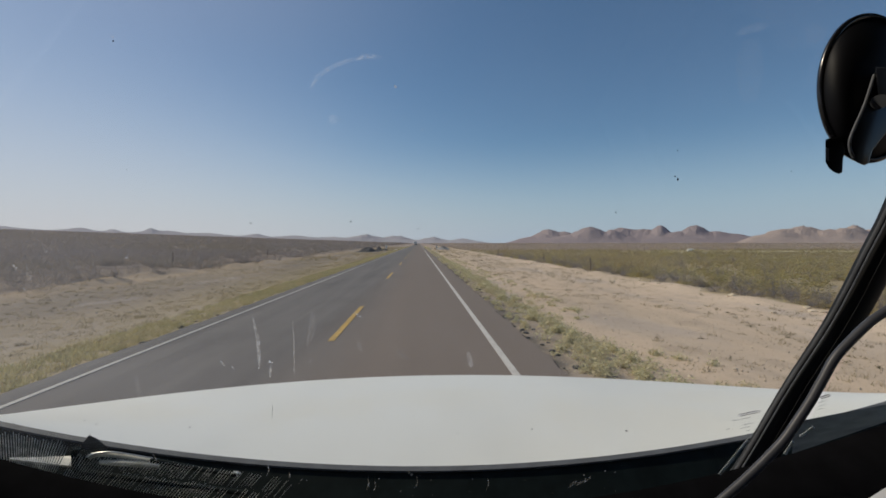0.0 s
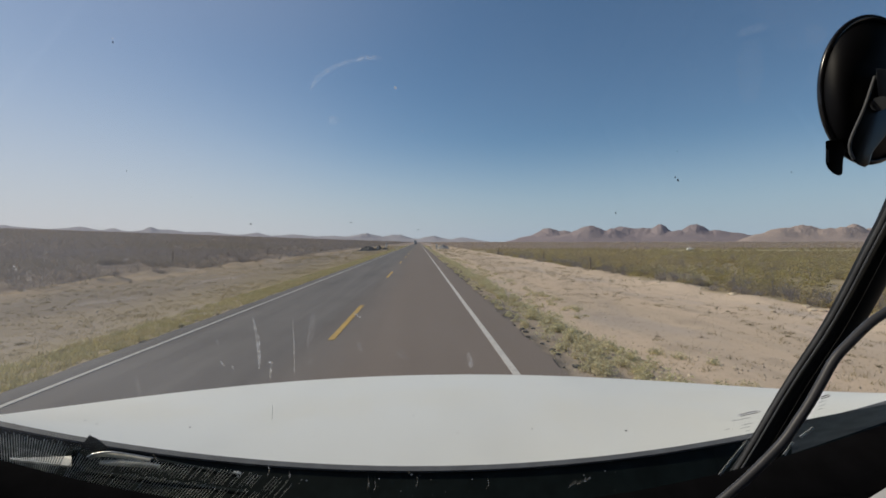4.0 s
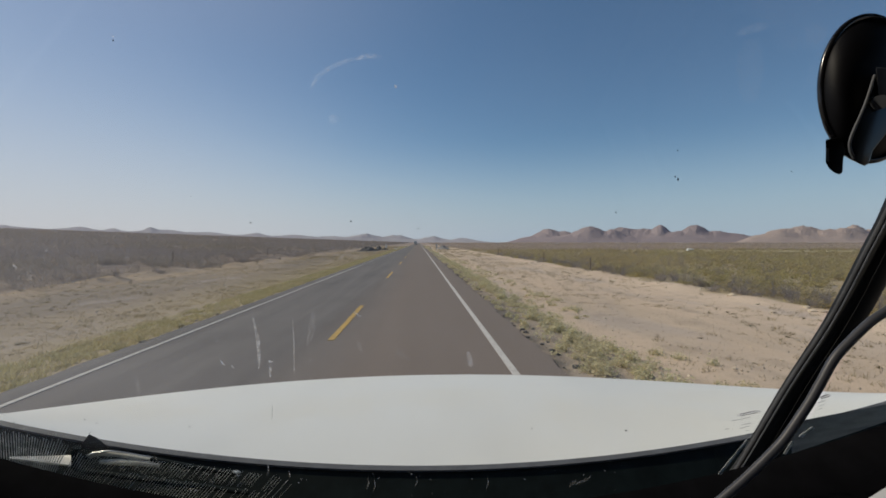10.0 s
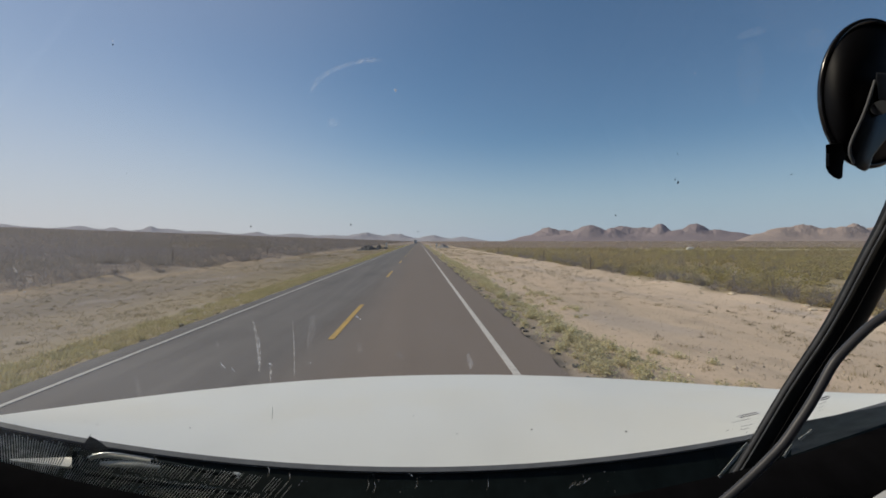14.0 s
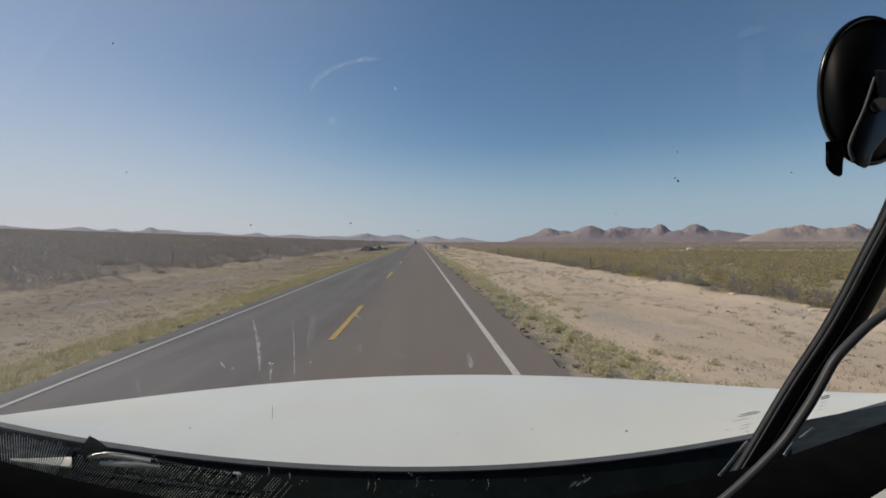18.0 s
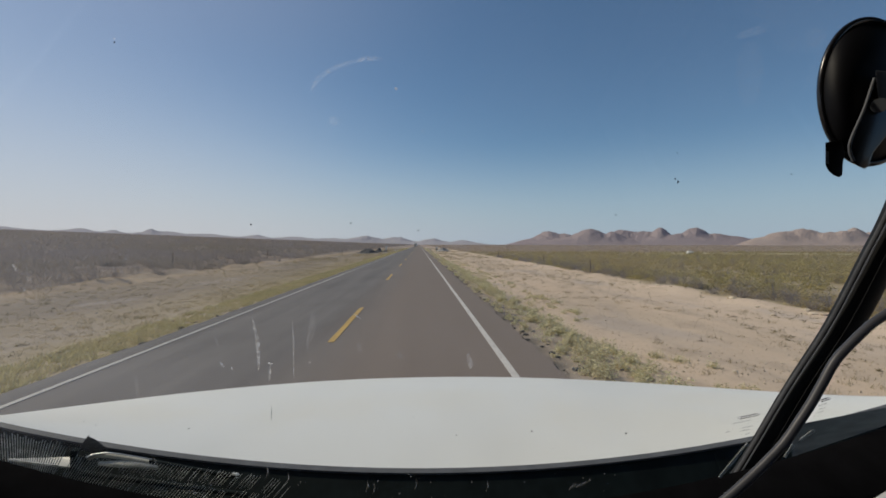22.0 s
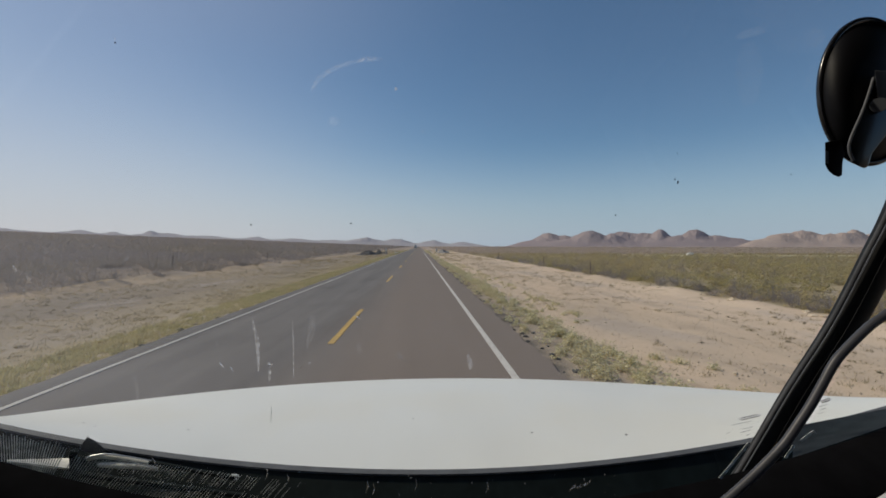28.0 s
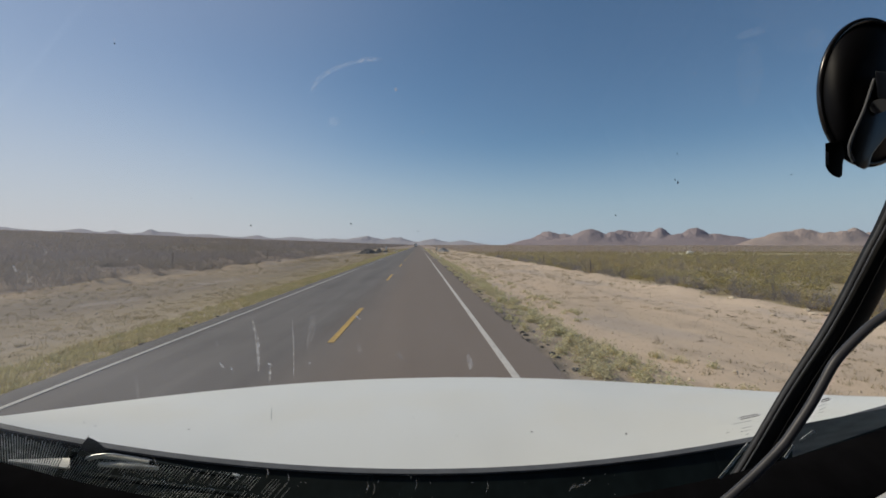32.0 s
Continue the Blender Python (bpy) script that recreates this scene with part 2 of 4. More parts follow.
M_VERGE = leaf_mat("green_verge_grass", (0.33, 0.300, 0.145), (0.62, 0.555, 0.325), (0.56, 0.475, 0.295), 0.5)
M_STRAW = leaf_mat("dry_grass", (0.32, 0.268, 0.168), (0.54, 0.452, 0.295), (0.30, 0.255, 0.155), 0.35)
M_WEED = leaf_mat("dark_weeds", (0.10, 0.085, 0.05), (0.24, 0.20, 0.12), (0.20, 0.17, 0.08), 0.4)
M_ROCK = stone_mat("pale_rock", (0.52, 0.43, 0.33), (0.66, 0.56, 0.44), 3, 30)
# the mauve cast and low contrast are haze painted into the rock
M_MOUNT_R = mountain_mat("hazy_mountain_rock", (0.290, 0.245, 0.262), (0.325, 0.274, 0.280), (0.250, 0.213, 0.230))
M_MOUNT_T = mountain_mat("tan_mountain_rock", (0.375, 0.305, 0.283), (0.41, 0.335, 0.305), (0.315, 0.26, 0.248))
# pale blue-grey stands in for aerial haze over the farthest ridge
M_MOUNT_L = mountain_mat("hazy_far_mountain_rock", (0.40, 0.385, 0.42), (0.44, 0.42, 0.445), (0.37, 0.355, 0.395))
M_RUBBLE = stone_mat("asphalt_rubble", (0.05, 0.05, 0.055), (0.11, 0.105, 0.10), 0.8, 6, depth=0.08)
M_GRIT = stone_mat("tan_grit", (0.36, 0.29, 0.22), (0.52, 0.43, 0.33), 2, 20)
M_GRAVEL = stone_mat("grey_gravel", (0.25, 0.24, 0.235), (0.36, 0.345, 0.33), 0.7, 9, depth=0.06)
M_TRACK = stone_mat("pale_track", (0.50, 0.43, 0.27), (0.60, 0.52, 0.34), 0.2, 3)
M_CONCRETE = stone_mat("concrete", (0.55, 0.53, 0.49), (0.66, 0.64, 0.60), 2, 25, depth=0.01)
M_HOOD = dusty_paint("white_van_paint", (0.738, 0.742, 0.728))
M_BLACK = plain_mat("black_plastic", (0.0065, 0.0065, 0.0072), 0.6, 0, 0.3, 30, 0.15, 0.08)
M_GLOSSBLACK = plain_mat("glossy_black_plastic", (0.008, 0.008, 0.010), 0.22, 0, 0.2, 20)
M_CABIN = plain_mat("dark_cabin_lining", (0.015, 0.014, 0.014), 0.8, 0, 0.3, 8, 0.2, 0.2)
M_SEAL = plain_mat("grey_rubber_seal", (0.10, 0.105, 0.115), 0.6, 0, 0.25, 25, 0, 0.3)
M_COWL = plain_mat("cowl_plastic", (0.013, 0.020, 0.021), 0.7, 0, 0.35, 18, 0.2, 0.08)
M_STEEL = plain_mat("scratched_steel", (0.55, 0.55, 0.56), 0.3, 1.0, 0.25, 60)
M_BRIGHT = plain_mat("bare_bright_metal_paint", (0.62, 0.60, 0.55), 0.35, 0, 0.25, 40)
M_EDGE = plain_mat("bonnet_edge_rubber", (0.125, 0.13, 0.142), 0.6, 0, 0.25, 25, 0, 0.3)
M_EDGE_DARK = plain_mat("dusty_dark_plastic", (0.072, 0.074, 0.080), 0.7, 0, 0.3, 30, 0.2, 0.2)
M_DUSTY = plain_mat("dusty_grey_plastic", (0.011, 0.0135, 0.013), 0.7, 0, 0.5, 25, 0.2, 0.2)
M_FRIT = plain_mat("pale_printed_line", (0.86, 0.89, 0.88), 0.5, 0, 0.6, 60)
M_PILLAR = plain_mat("black_pillar_cover", (0.012, 0.012, 0.012), 0.6, 0, 0.3, 30, 0.15, 0.2)
M_DASH = plain_mat("dashboard_black", (0.0065, 0.0065, 0.0074), 0.75, 0, 0.3, 30, 0.1, 0.02)
M_SATIN = plain_mat("satin_black_plastic", (0.0045, 0.0045, 0.006), 0.5, 0, 0.2, 25, 0.05, 0.11)
M_PAPER = plain_mat("white_paper", (0.75, 0.76, 0.78), 0.7)
M_CABLE = plain_mat("grey_cable_sheath", (0.055, 0.056, 0.064), 0.45, 0, 0.2, 30, 0, 0.28)
M_TYRE = plain_mat("tyre_rubber", (0.02, 0.02, 0.02), 0.85, 0, 0.3, 20)
M_WOOD = stone_mat("weathered_wood", (0.16, 0.125, 0.10), (0.25, 0.21, 0.17), 4, 40, depth=0.005)
M_SIGN = plain_mat("white_sign_sheet", (0.72, 0.72, 0.70), 0.5, 0, 0.1, 6)
M_INK = plain_mat("black_sign_paint", (0.03, 0.03, 0.03), 0.6)
M_GLASS, M_SMEAR, M_FAINT = dusty_glass(), smear("dried_smear", 0.30), smear("faint_smear", 0.10)
M_VEIL = smear("greasy_veil", 0.062)
M_SPOT = plain_mat("insect_spot", (0.03, 0.028, 0.025), 0.8)
M_DROP = smear("bird_spot", 0.95)
M_DARKGLASS = plain_mat("dark_window", (0.02, 0.025, 0.03), 0.08)


# ---- building helpers ----
def mesh(name, verts, faces, material, smooth=False):
    me = bpy.data.meshes.new(name)
    me.from_pydata([tuple(v) for v in verts], [], faces)
    me.materials.append(material)
    if smooth:
        me.polygons.foreach_set("use_smooth", [True] * len(me.polygons))
    me.update()
    return me


def thing(name, label, category, x=0, y=0, z=0, turn=0, group="", kind=""):
    return tagged(place(new(name), x, y, z, turn), label, category, group, kind)


def place(ob, x, y, z, turn=0):
    ob.matrix_world = pose(x, y, z, 0, 0, turn)
    return ob


def child(name, data, parent, label=""):
    ob = new(name, data)
    ob.parent = parent
    return tagged(ob, label)


def part(name, bm, material, parent, label="", smooth=False):
    me = bpy.data.meshes.new(name)
    bm.normal_update()
    bm.to_mesh(me)
    bm.free()
    me.materials.append(material)
    if smooth:
        me.polygons.foreach_set("use_smooth", [True] * len(me.polygons))
        me.set_sharp_from_angle(angle=radians(55))
    return child(name, me, parent, label)


def box(size, at=(0, 0, 0), bevel=0.0, turn=None):
    bm = bmesh.new()
    bmesh.ops.create_cube(bm, size=1, matrix=Matrix.Diagonal((*size, 1)))
    if bevel:
        bmesh.ops.bevel(bm, geom=bm.edges[:], offset=bevel, segments=2, affect="EDGES", profile=0.6)
    bmesh.ops.transform(bm, matrix=Matrix.Translation(at) @ (turn or Matrix()), verts=bm.verts)
    return bm


def tube(points, radius, sides=10, flat=1.0):
    """A rounded bar along a line of points."""
    bm = bmesh.new()
    pts = [Vector(p) for p in points]
    rings = []
    for i, p in enumerate(pts):
        d = (pts[min(i + 1, len(pts) - 1)] - pts[max(i - 1, 0)]).normalized()
        u = d.cross(Vector((0, 0.2, 1))).normalized()
        v = d.cross(u)
        r = radius[i] if isinstance(radius, (list, tuple)) else radius
        rings.append([bm.verts.new(p + u * r * math.cos(a) + v * r * flat * math.sin(a)) for a in (k * math.tau / sides for k in range(sides))])
    for a, b in zip(rings, rings[1:]):
        for k in range(sides):
            bm.faces.new((a[k], a[(k + 1) % sides], b[(k + 1) % sides], b[k]))
    bm.faces.new(rings[0][::-1])
    bm.faces.new(rings[-1])
    bmesh.ops.recalc_face_normals(bm, faces=bm.faces)
    return bm


def curved(points, steps=6):
    """More points along a smooth line (Catmull-Rom)."""
    p = [Vector(q) for q in points]
    p = [p[0] * 2 - p[1], *p, p[-1] * 2 - p[-2]]
    made = []
    for a, b, c, d in zip(p, p[1:], p[2:], p[3:]):
        for k in range(steps):
            t = k / steps
            made.append(0.5 * (2 * b + (c - a) * t + (2 * a - 5 * b + 4 * c - d) * t * t + (3 * b - a - 3 * c + d) * t ** 3))
    return made + [p[-2]]


def sheet(nu, nv, at, thick=0.0):
    """A grid of nu by nv cells over at(u, v), u and v from 0 to 1; with thickness, a closed slab."""
    bm = bmesh.new()
    layers = []
    for k in range(2 if thick else 1):
        layers.append([[bm.verts.new(Vector(at(i / nu, j / nv)) - Vector((0, 0, thick * k))) for j in range(nv + 1)] for i in range(nu + 1)])
    for k, g in enumerate(layers):
        for i in range(nu):
            for j in range(nv):
                q = (g[i][j], g[i + 1][j], g[i + 1][j + 1], g[i][j + 1])
                bm.faces.new(q if k == 0 else q[::-1])
    if thick:
        a, b = layers
        rim = [(i, 0) for i in range(nu)] + [(nu, j) for j in range(nv)] + [(i, nv) for i in range(nu, 0, -1)] + [(0, j) for j in range(nv, 0, -1)]
        for (i, j), (k, l) in zip(rim, rim[1:] + rim[:1]):
            bm.faces.new((a[i][j], b[i][j], b[k][l], a[k][l]))
    return bm


def soup(name, co, material, label, category):
    """Loose triangles, three corners each, as one object of kind stuff."""
    n = len(co) // 3
    me = bpy.data.meshes.new(name)
    me.vertices.add(3 * n)
    me.vertices.foreach_set("co", co[: 3 * n].astype(np.float32).ravel())
    me.loops.add(3 * n)
    me.loops.foreach_set("vertex_index", np.arange(3 * n, dtype=np.int32))
    me.polygons.add(n)
    me.polygons.foreach_set("loop_start", np.arange(0, 3 * n, 3, dtype=np.int32))
    me.update(calc_edges=True)
    me.materials.append(material)
    return tagged(new(name, me), label, category, kind="stuff")


rng = np.random.default_rng(7)


# ---- the land ----
def smooth_step(x, a, b):
    t = np.clip((x - a) / (b - a), 0, 1)
    return t * t * (3 - 2 * t)


def land(x, y):
    """Height of the ground, road bed at 0."""
    x, y = np.asarray(x, float), np.asarray(y, float)
    z = -0.07 - 0.16 * smooth_step(x, 2.5, 4.4) - 0.12 * smooth_step(-x, 5.9, 8.0)
    z = z + 0.10 * np.exp(-(((x - 12.6) / 0.8) ** 2)) * (1 + np.sin(y * 0.9 + np.sin(y * 0.37))) + 0.10 * smooth_step(x, 12, 14)
    # a crumbling bank before the brush
    z = z + 0.17 * np.exp(-(((x + 17.7 + 0.5 * np.sin(y * 0.23)) / 0.6) ** 2)) * (1.2 + np.sin(y * 1.1 + 2 * np.sin(y * 0.41)))
    z = z + 0.30 * smooth_step(-x, 17.8, 20) + 0.0355 * np.maximum(-x - 20, 0)
    off = smooth_step(x, 3.0, 6.0) + smooth_step(-x, 6.5, 9.0)
    wave = np.sin(x * 0.9 + 1.3 * np.sin(y * 0.31)) * np.sin(y * 0.57 + np.sin(x * 0.43)) * 0.035
    wave = wave + np.sin(x * 2.7 + 2 * np.sin(y * 0.8)) * np.sin(y * 1.9 + np.sin(x * 1.3)) * 0.012
    wave = wave + np.sin(x * 0.037 + 2) * np.sin(y * 0.021 + x * 0.011) * 0.35 * np.clip(np.abs(x) / 60 - 0.3, 0, 1)
    return z + off * wave


def spaced(stops):
    """Ever wider steps: (from, step) pairs up to the last one."""
    made = []
    for (a, s), (b, _) in zip(stops, stops[1:]):
        made += list(np.arange(a, b, s))
    return np.array(made + [stops[-1][0]])


gx = spaced([(0, 1.4), (2.8, 0.35), (14, 0.4), (21, 1.5), (27, 3), (60, 12), (180, 60), (600, 250), (4850, 0)])
gx = np.concatenate([-gx[::-1], gx[1:]])
gy = spaced([(-120, 20), (-20, 4), (0, 0.5), (40, 1.2), (90, 4), (180, 15), (500, 60), (1500, 250), (4850, 0)])
GX, GY = np.meshgrid(gx, gy, indexing="ij")
gv = np.stack([GX, GY, land(GX, GY)], -1).reshape(-1, 3)
w = len(gy)
gf = [(i * w + j, (i + 1) * w + j, (i + 1) * w + j + 1, i * w + j + 1) for i in range(len(gx) - 1) for j in range(w - 1)]
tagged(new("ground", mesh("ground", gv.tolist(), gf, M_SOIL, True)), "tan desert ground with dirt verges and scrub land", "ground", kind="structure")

ROAD_L, ROAD_R, ROAD_END = -5.72, 2.32, 2600
ys = spaced([(-120, 10), (0, 0.3), (40, 1), (60, 4), (200, 25), (ROAD_END, 0)])
rag = [0.02 * math.sin(y * 2.1) + 0.02 * math.sin(y * 5.3 + 1) for y in ys]
rv, rf = [], []
for y, r in zip(ys, rag):
    rv += [(ROAD_L - 0.12 + r, y, -0.16), (ROAD_L + r, y, -0.01), (-1.8, y, 0.03), (ROAD_R - r, y, -0.01), (ROAD_R + 0.10 - r, y, -0.16)]
for i in range(len(ys) - 1):
    for k in range(4):
        rf.append((i * 5 + k, i * 5 + k + 1, i * 5 + k + 6, i * 5 + k + 5))
road = tagged(new("road", mesh("road", rv, rf, M_ASPHALT)), "straight two-lane grey asphalt road", "road", kind="structure")


def crown(x):
    return 0.03 - 0.04 * (abs(x + 1.8) / 4.0)


def stripe(name, x, y0, y1, width, material, label, step=6.0):
    n = max(1, int((y1 - y0) / step))
    bm = sheet(1, n, lambda u, v: (x + (u - 0.5) * width, y0 + (y1 - y0) * v, crown(x) + 0.008), 0.006)
    bmesh.ops.recalc_face_normals(bm, faces=bm.faces)
    return part(name, bm, material, road, label)


stripe("edge_line", 1.50, -60, 1200, 0.12, M_WHITE_LINE, "worn white painted edge line")
stripe("edge_line", -5.22, -60, 1200, 0.085, M_DULL_LINE, "worn white painted edge line")
dash = stripe("centre_dash", -1.82, 9.2, 14.2, 0.13, M_YELLOW_LINE, "worn yellow painted dash", 5)
for k in list(range(-3, 0)) + list(range(1, 34)):
    d = child("centre_dash", dash.data, road, "worn yellow painted dash")
    d.location.y = 16.0 * k
# a narrow step of broken asphalt along both edges, with crumbled lumps
for edge, way in ((ROAD_R, 1), (ROAD_L, -1)):
    bm = sheet(1, 160, lambda u, v: (edge + way * (0.015 + u * (0.07 + 0.03 * math.sin(v * 97)) + 0.018 * math.sin(v * 170) + 0.02 * math.sin(v * 431)), -4 + v * 110, -0.040 - 0.05 * u), 0.05)
    bmesh.ops.recalc_face_normals(bm, faces=bm.faces)
    part("asphalt_lip", bm, M_RUBBLE, road, "dark broken lip of old asphalt")
lumps = []
for k in range(4):
    bm = bmesh.new()
    bmesh.ops.create_icosphere(bm, subdivisions=1, radius=1)
    for v in bm.verts:
        v.co *= 1 + 0.5 * noise.noise(v.co * 1.3 + Vector((k * 5.1, 0, 0)))
        v.co.z *= 0.5
    lumps.append(bpy.data.meshes.new("asphalt_lump"))
    bm.to_mesh(lumps[-1])
    bm.free()
    lumps[-1].materials.append(M_RUBBLE)
lr = random.Random(12)
for k in range(150):
    right = k % 5 < 3
    x = ROAD_R + lr.uniform(0.08, 0.55) if right else ROAD_L - lr.uniform(0.08, 0.35)
    y = 5 + 50 * lr.random() ** 1.6
    ob = child("asphalt_lump", lumps[k % 4], road)
    w = lr.uniform(0.02, 0.075)
    ob.matrix_basis = pose(x, y, float(land(x, y)) + w * 0.15, 0, 0, lr.uniform(0, 360)) @ Matrix.Diagonal((w, w * lr.uniform(0.6, 1.5), w * lr.uniform(0.6, 1.1), 1))


# ---- mountains ----
def ridge(name, label, peaks, lo, hi, near, far, floor, material, seed, wide=260.0, jag=0.08):
    """A range as a height field: domes (bearing, height and width for each metre of distance, way back) over long skirts, cut by gullies."""
    def at(u, v):
        b, y = lo + (hi - lo) * u, near + (far - near) * v
        x = b * y
        rough = noise.fractal(Vector((x * 0.008 + seed, y * 0.008, seed)), 0.9, 2.1, 5)
        lean = b + 0.003 * rough
        total = 0.0
        for c, h, wd, back in peaks:
            q = (lean - c) / wd
            total += (h * back * math.exp(-abs(q) ** 1.85 - ((y - back) / wide) ** 2)) ** 14
            total += (0.62 * h * back * math.exp(-(q / 1.9) ** 2 - ((y - back) / (1.5 * wide)) ** 2)) ** 14
        z = total ** (1 / 14)
        steep = min(1.0, z / 40.0) * max(0.0, 1 - z / 135.0)
        spur = abs(noise.fractal(Vector((x * 0.009 + 0.003 * y + seed, y * 0.003, seed + 7)), 0.9, 2.1, 4))
        z *= 1 - 0.15 * (1 - min(1.0, spur * 2.2)) * steep
        z *= 1 + jag * (rough + noise.fractal(Vector((x * 0.03, y * 0.03, seed)), 0.8, 2.1, 3))
        z *= float(smooth_step(u, 0, 0.10) * smooth_step(1 - u, 0, 0.06))
        return (x, y, floor(x) + z * float(smooth_step(v, 0, 0.3)) - 8 * (1 - min(1.0, v * 4)) - 2)

    return tagged(part(name, sheet(420, 56, at), material, None, "", True), label, "mountain", kind="structure")


def set_back(peaks, base, spread, seed):
    """Gives each summit its own distance."""
    r = random.Random(seed)
    return [(b, h, wd, base + r.uniform(0, spread)) for b, h, wd in peaks]


ridge("mountain_range", "rounded rocky desert mountains beyond the plain, mauve haze in their colour", set_back((
    (0.297, 0.0320, 0.050), (0.334, 0.0268, 0.040), (0.392, 0.0382, 0.058), (0.447, 0.0309, 0.040), (0.471, 0.0362, 0.0615), (0.520, 0.0323, 0.081),
    (0.558, 0.0410, 0.0380), (0.601, 0.0272, 0.054), (0.642, 0.0411, 0.0544), (0.697, 0.0280, 0.068), (0.738, 0.0215, 0.0756)), 3300, 300, 2), 0.17, 0.90, 2900, 3900, lambda x: -1.0, M_MOUNT_R, 3)
ridge("mountain_range", "broad tan rocky massif beyond the plain", set_back((
    (0.800, 0.0195, 0.055), (0.855, 0.0342, 0.0765), (0.907, 0.0410, 0.084), (0.974, 0.0318, 0.0845), (1.012, 0.0345, 0.0565), (1.035, 0.0406, 0.0567),
    (1.088, 0.0333, 0.0855), (1.174, 0.0375, 0.0862), (1.28, 0.040, 0.09)), 2850, 250, 4), 0.72, 1.42, 2500, 3400, lambda x: -1.0, M_MOUNT_T, 9)
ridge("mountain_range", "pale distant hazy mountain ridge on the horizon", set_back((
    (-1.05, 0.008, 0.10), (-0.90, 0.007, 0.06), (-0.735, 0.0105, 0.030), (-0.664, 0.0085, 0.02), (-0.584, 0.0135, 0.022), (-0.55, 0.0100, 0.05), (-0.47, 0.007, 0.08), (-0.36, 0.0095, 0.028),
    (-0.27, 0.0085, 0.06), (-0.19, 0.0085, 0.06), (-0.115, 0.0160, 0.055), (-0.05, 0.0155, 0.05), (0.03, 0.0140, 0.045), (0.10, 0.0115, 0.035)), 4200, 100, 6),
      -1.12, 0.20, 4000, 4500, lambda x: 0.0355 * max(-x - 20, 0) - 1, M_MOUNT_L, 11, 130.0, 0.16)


# ---- plants ----
def scatter(x0, x1, y0, y1, spacing, wedge=(-1.05, 1.25)):
    """Uneven points over a stretch of land, only where the road's open view reaches."""
    n = int((x1 - x0) * (y1 - y0) / spacing ** 2)
    p = np.stack([rng.uniform(x0, x1, n), rng.uniform(y0, y1, n)], 1)
    s = p[:, 0] / np.maximum(p[:, 1], 0.1)
    cleared = (p[:, 0] > 52) & (np.abs(p[:, 1] - (118 - 0.22 * p[:, 0])) < 7)
    return p[(s > wedge[0]) & (s < wedge[1]) & ~cleared]


def clumpy(p, scale, keep):
    """Thin the points out in patches."""
    v = np.sin(p[:, 0] / scale + 1.7 * np.sin(p[:, 1] / scale * 0.6)) + np.sin(p[:, 1] / scale * 0.8 + 2 * np.sin(p[:, 0] / scale * 0.5))
    return p[v * 0.5 + rng.uniform(-0.7, 0.7, len(p)) < keep]


def bushes(p, radius, height, count, leaf, upright=-0.35):
    """Domes of small leaves round the points p; three corners for each leaf."""
    n = len(p)
    r = radius * rng.uniform(0.5, 1.5, n)
    h = height * rng.uniform(0.5, 1.4, n)
    a = rng.uniform(0, math.tau, (n, count))
    e = rng.uniform(0, 1, (n, count))
    d = rng.uniform(0.35, 1.05, (n, count)) * (0.75 + 0.3 * np.sin(a * 3 + rng.uniform(0, 6, (n, 1))))
    c = np.sqrt(1 - e * e) * 0.9 + 0.1
    x = p[:, :1] + r[:, None] * c * d * np.cos(a)
    y = p[:, 1:2] + r[:, None] * c * d * np.sin(a)
    z = land(p[:, 0], p[:, 1])[:, None] + h[:, None] * (0.05 + e * d)
    mid = np.stack([x, y, z], -1).reshape(-1, 1, 3)
    off = rng.normal(0, 1, (len(mid), 3, 3)) * leaf * np.array([1, 1, 1 + upright])
    return (mid + off).reshape(-1, 3)


def blades(p, count, spread, height, width):
    """Tufts of narrow upright blades."""
    n = len(p)
    hh = height * rng.uniform(0.45, 1.35, (n, 1))
    bx = p[:, :1] + rng.normal(0, spread, (n, count))
    by = p[:, 1:2] + rng.normal(0, spread, (n, count))
    bz = land(p[:, 0], p[:, 1])[:, None] + np.zeros((n, count)) - 0.01
    ang = rng.uniform(0, math.tau, (n, count))
    wx, wy = np.cos(ang) * width, np.sin(ang) * width
    lean = rng.normal(0, 0.45, (n, count, 2)) * hh[..., None]
    tall = hh * rng.uniform(0.5, 1.1, (n, count))
    a = np.stack([bx - wx, by - wy, bz], -1)
    b = np.stack([bx + wx, by + wy, bz], -1)
    c = np.stack([bx + lean[..., 0], by + lean[..., 1], bz + tall], -1)
    return np.stack([a, b, c], 2).reshape(-1, 3)


def tufts(p, count, radius, height, width):
    """Bunch grass: blades that spring from one foot and bend outwards into a dome."""
    n = len(p)
    size = rng.uniform(0.45, 1.35, (n, 1))
    a, e = rng.uniform(0, math.tau, (n, count)), np.sqrt(rng.uniform(0, 1, (n, count)))
    foot = np.stack([p[:, 0], p[:, 1], land(p[:, 0], p[:, 1]) - 0.01], -1)[:, None, :] + rng.normal(0, 1, (n, count, 3)) * np.array([radius, radius, 0]) * 0.45 * size[..., None]
    tip = foot + np.stack([np.cos(a) * e * radius * size, np.sin(a) * e * radius * size, height * size * (1.05 - 0.75 * e) * rng.uniform(0.6, 1.1, (n, count))], -1)
    side = np.stack([-np.sin(a), np.cos(a), 0 * a], -1) * width
    return np.stack([foot - side, foot + side, tip], 2).reshape(-1, 3)


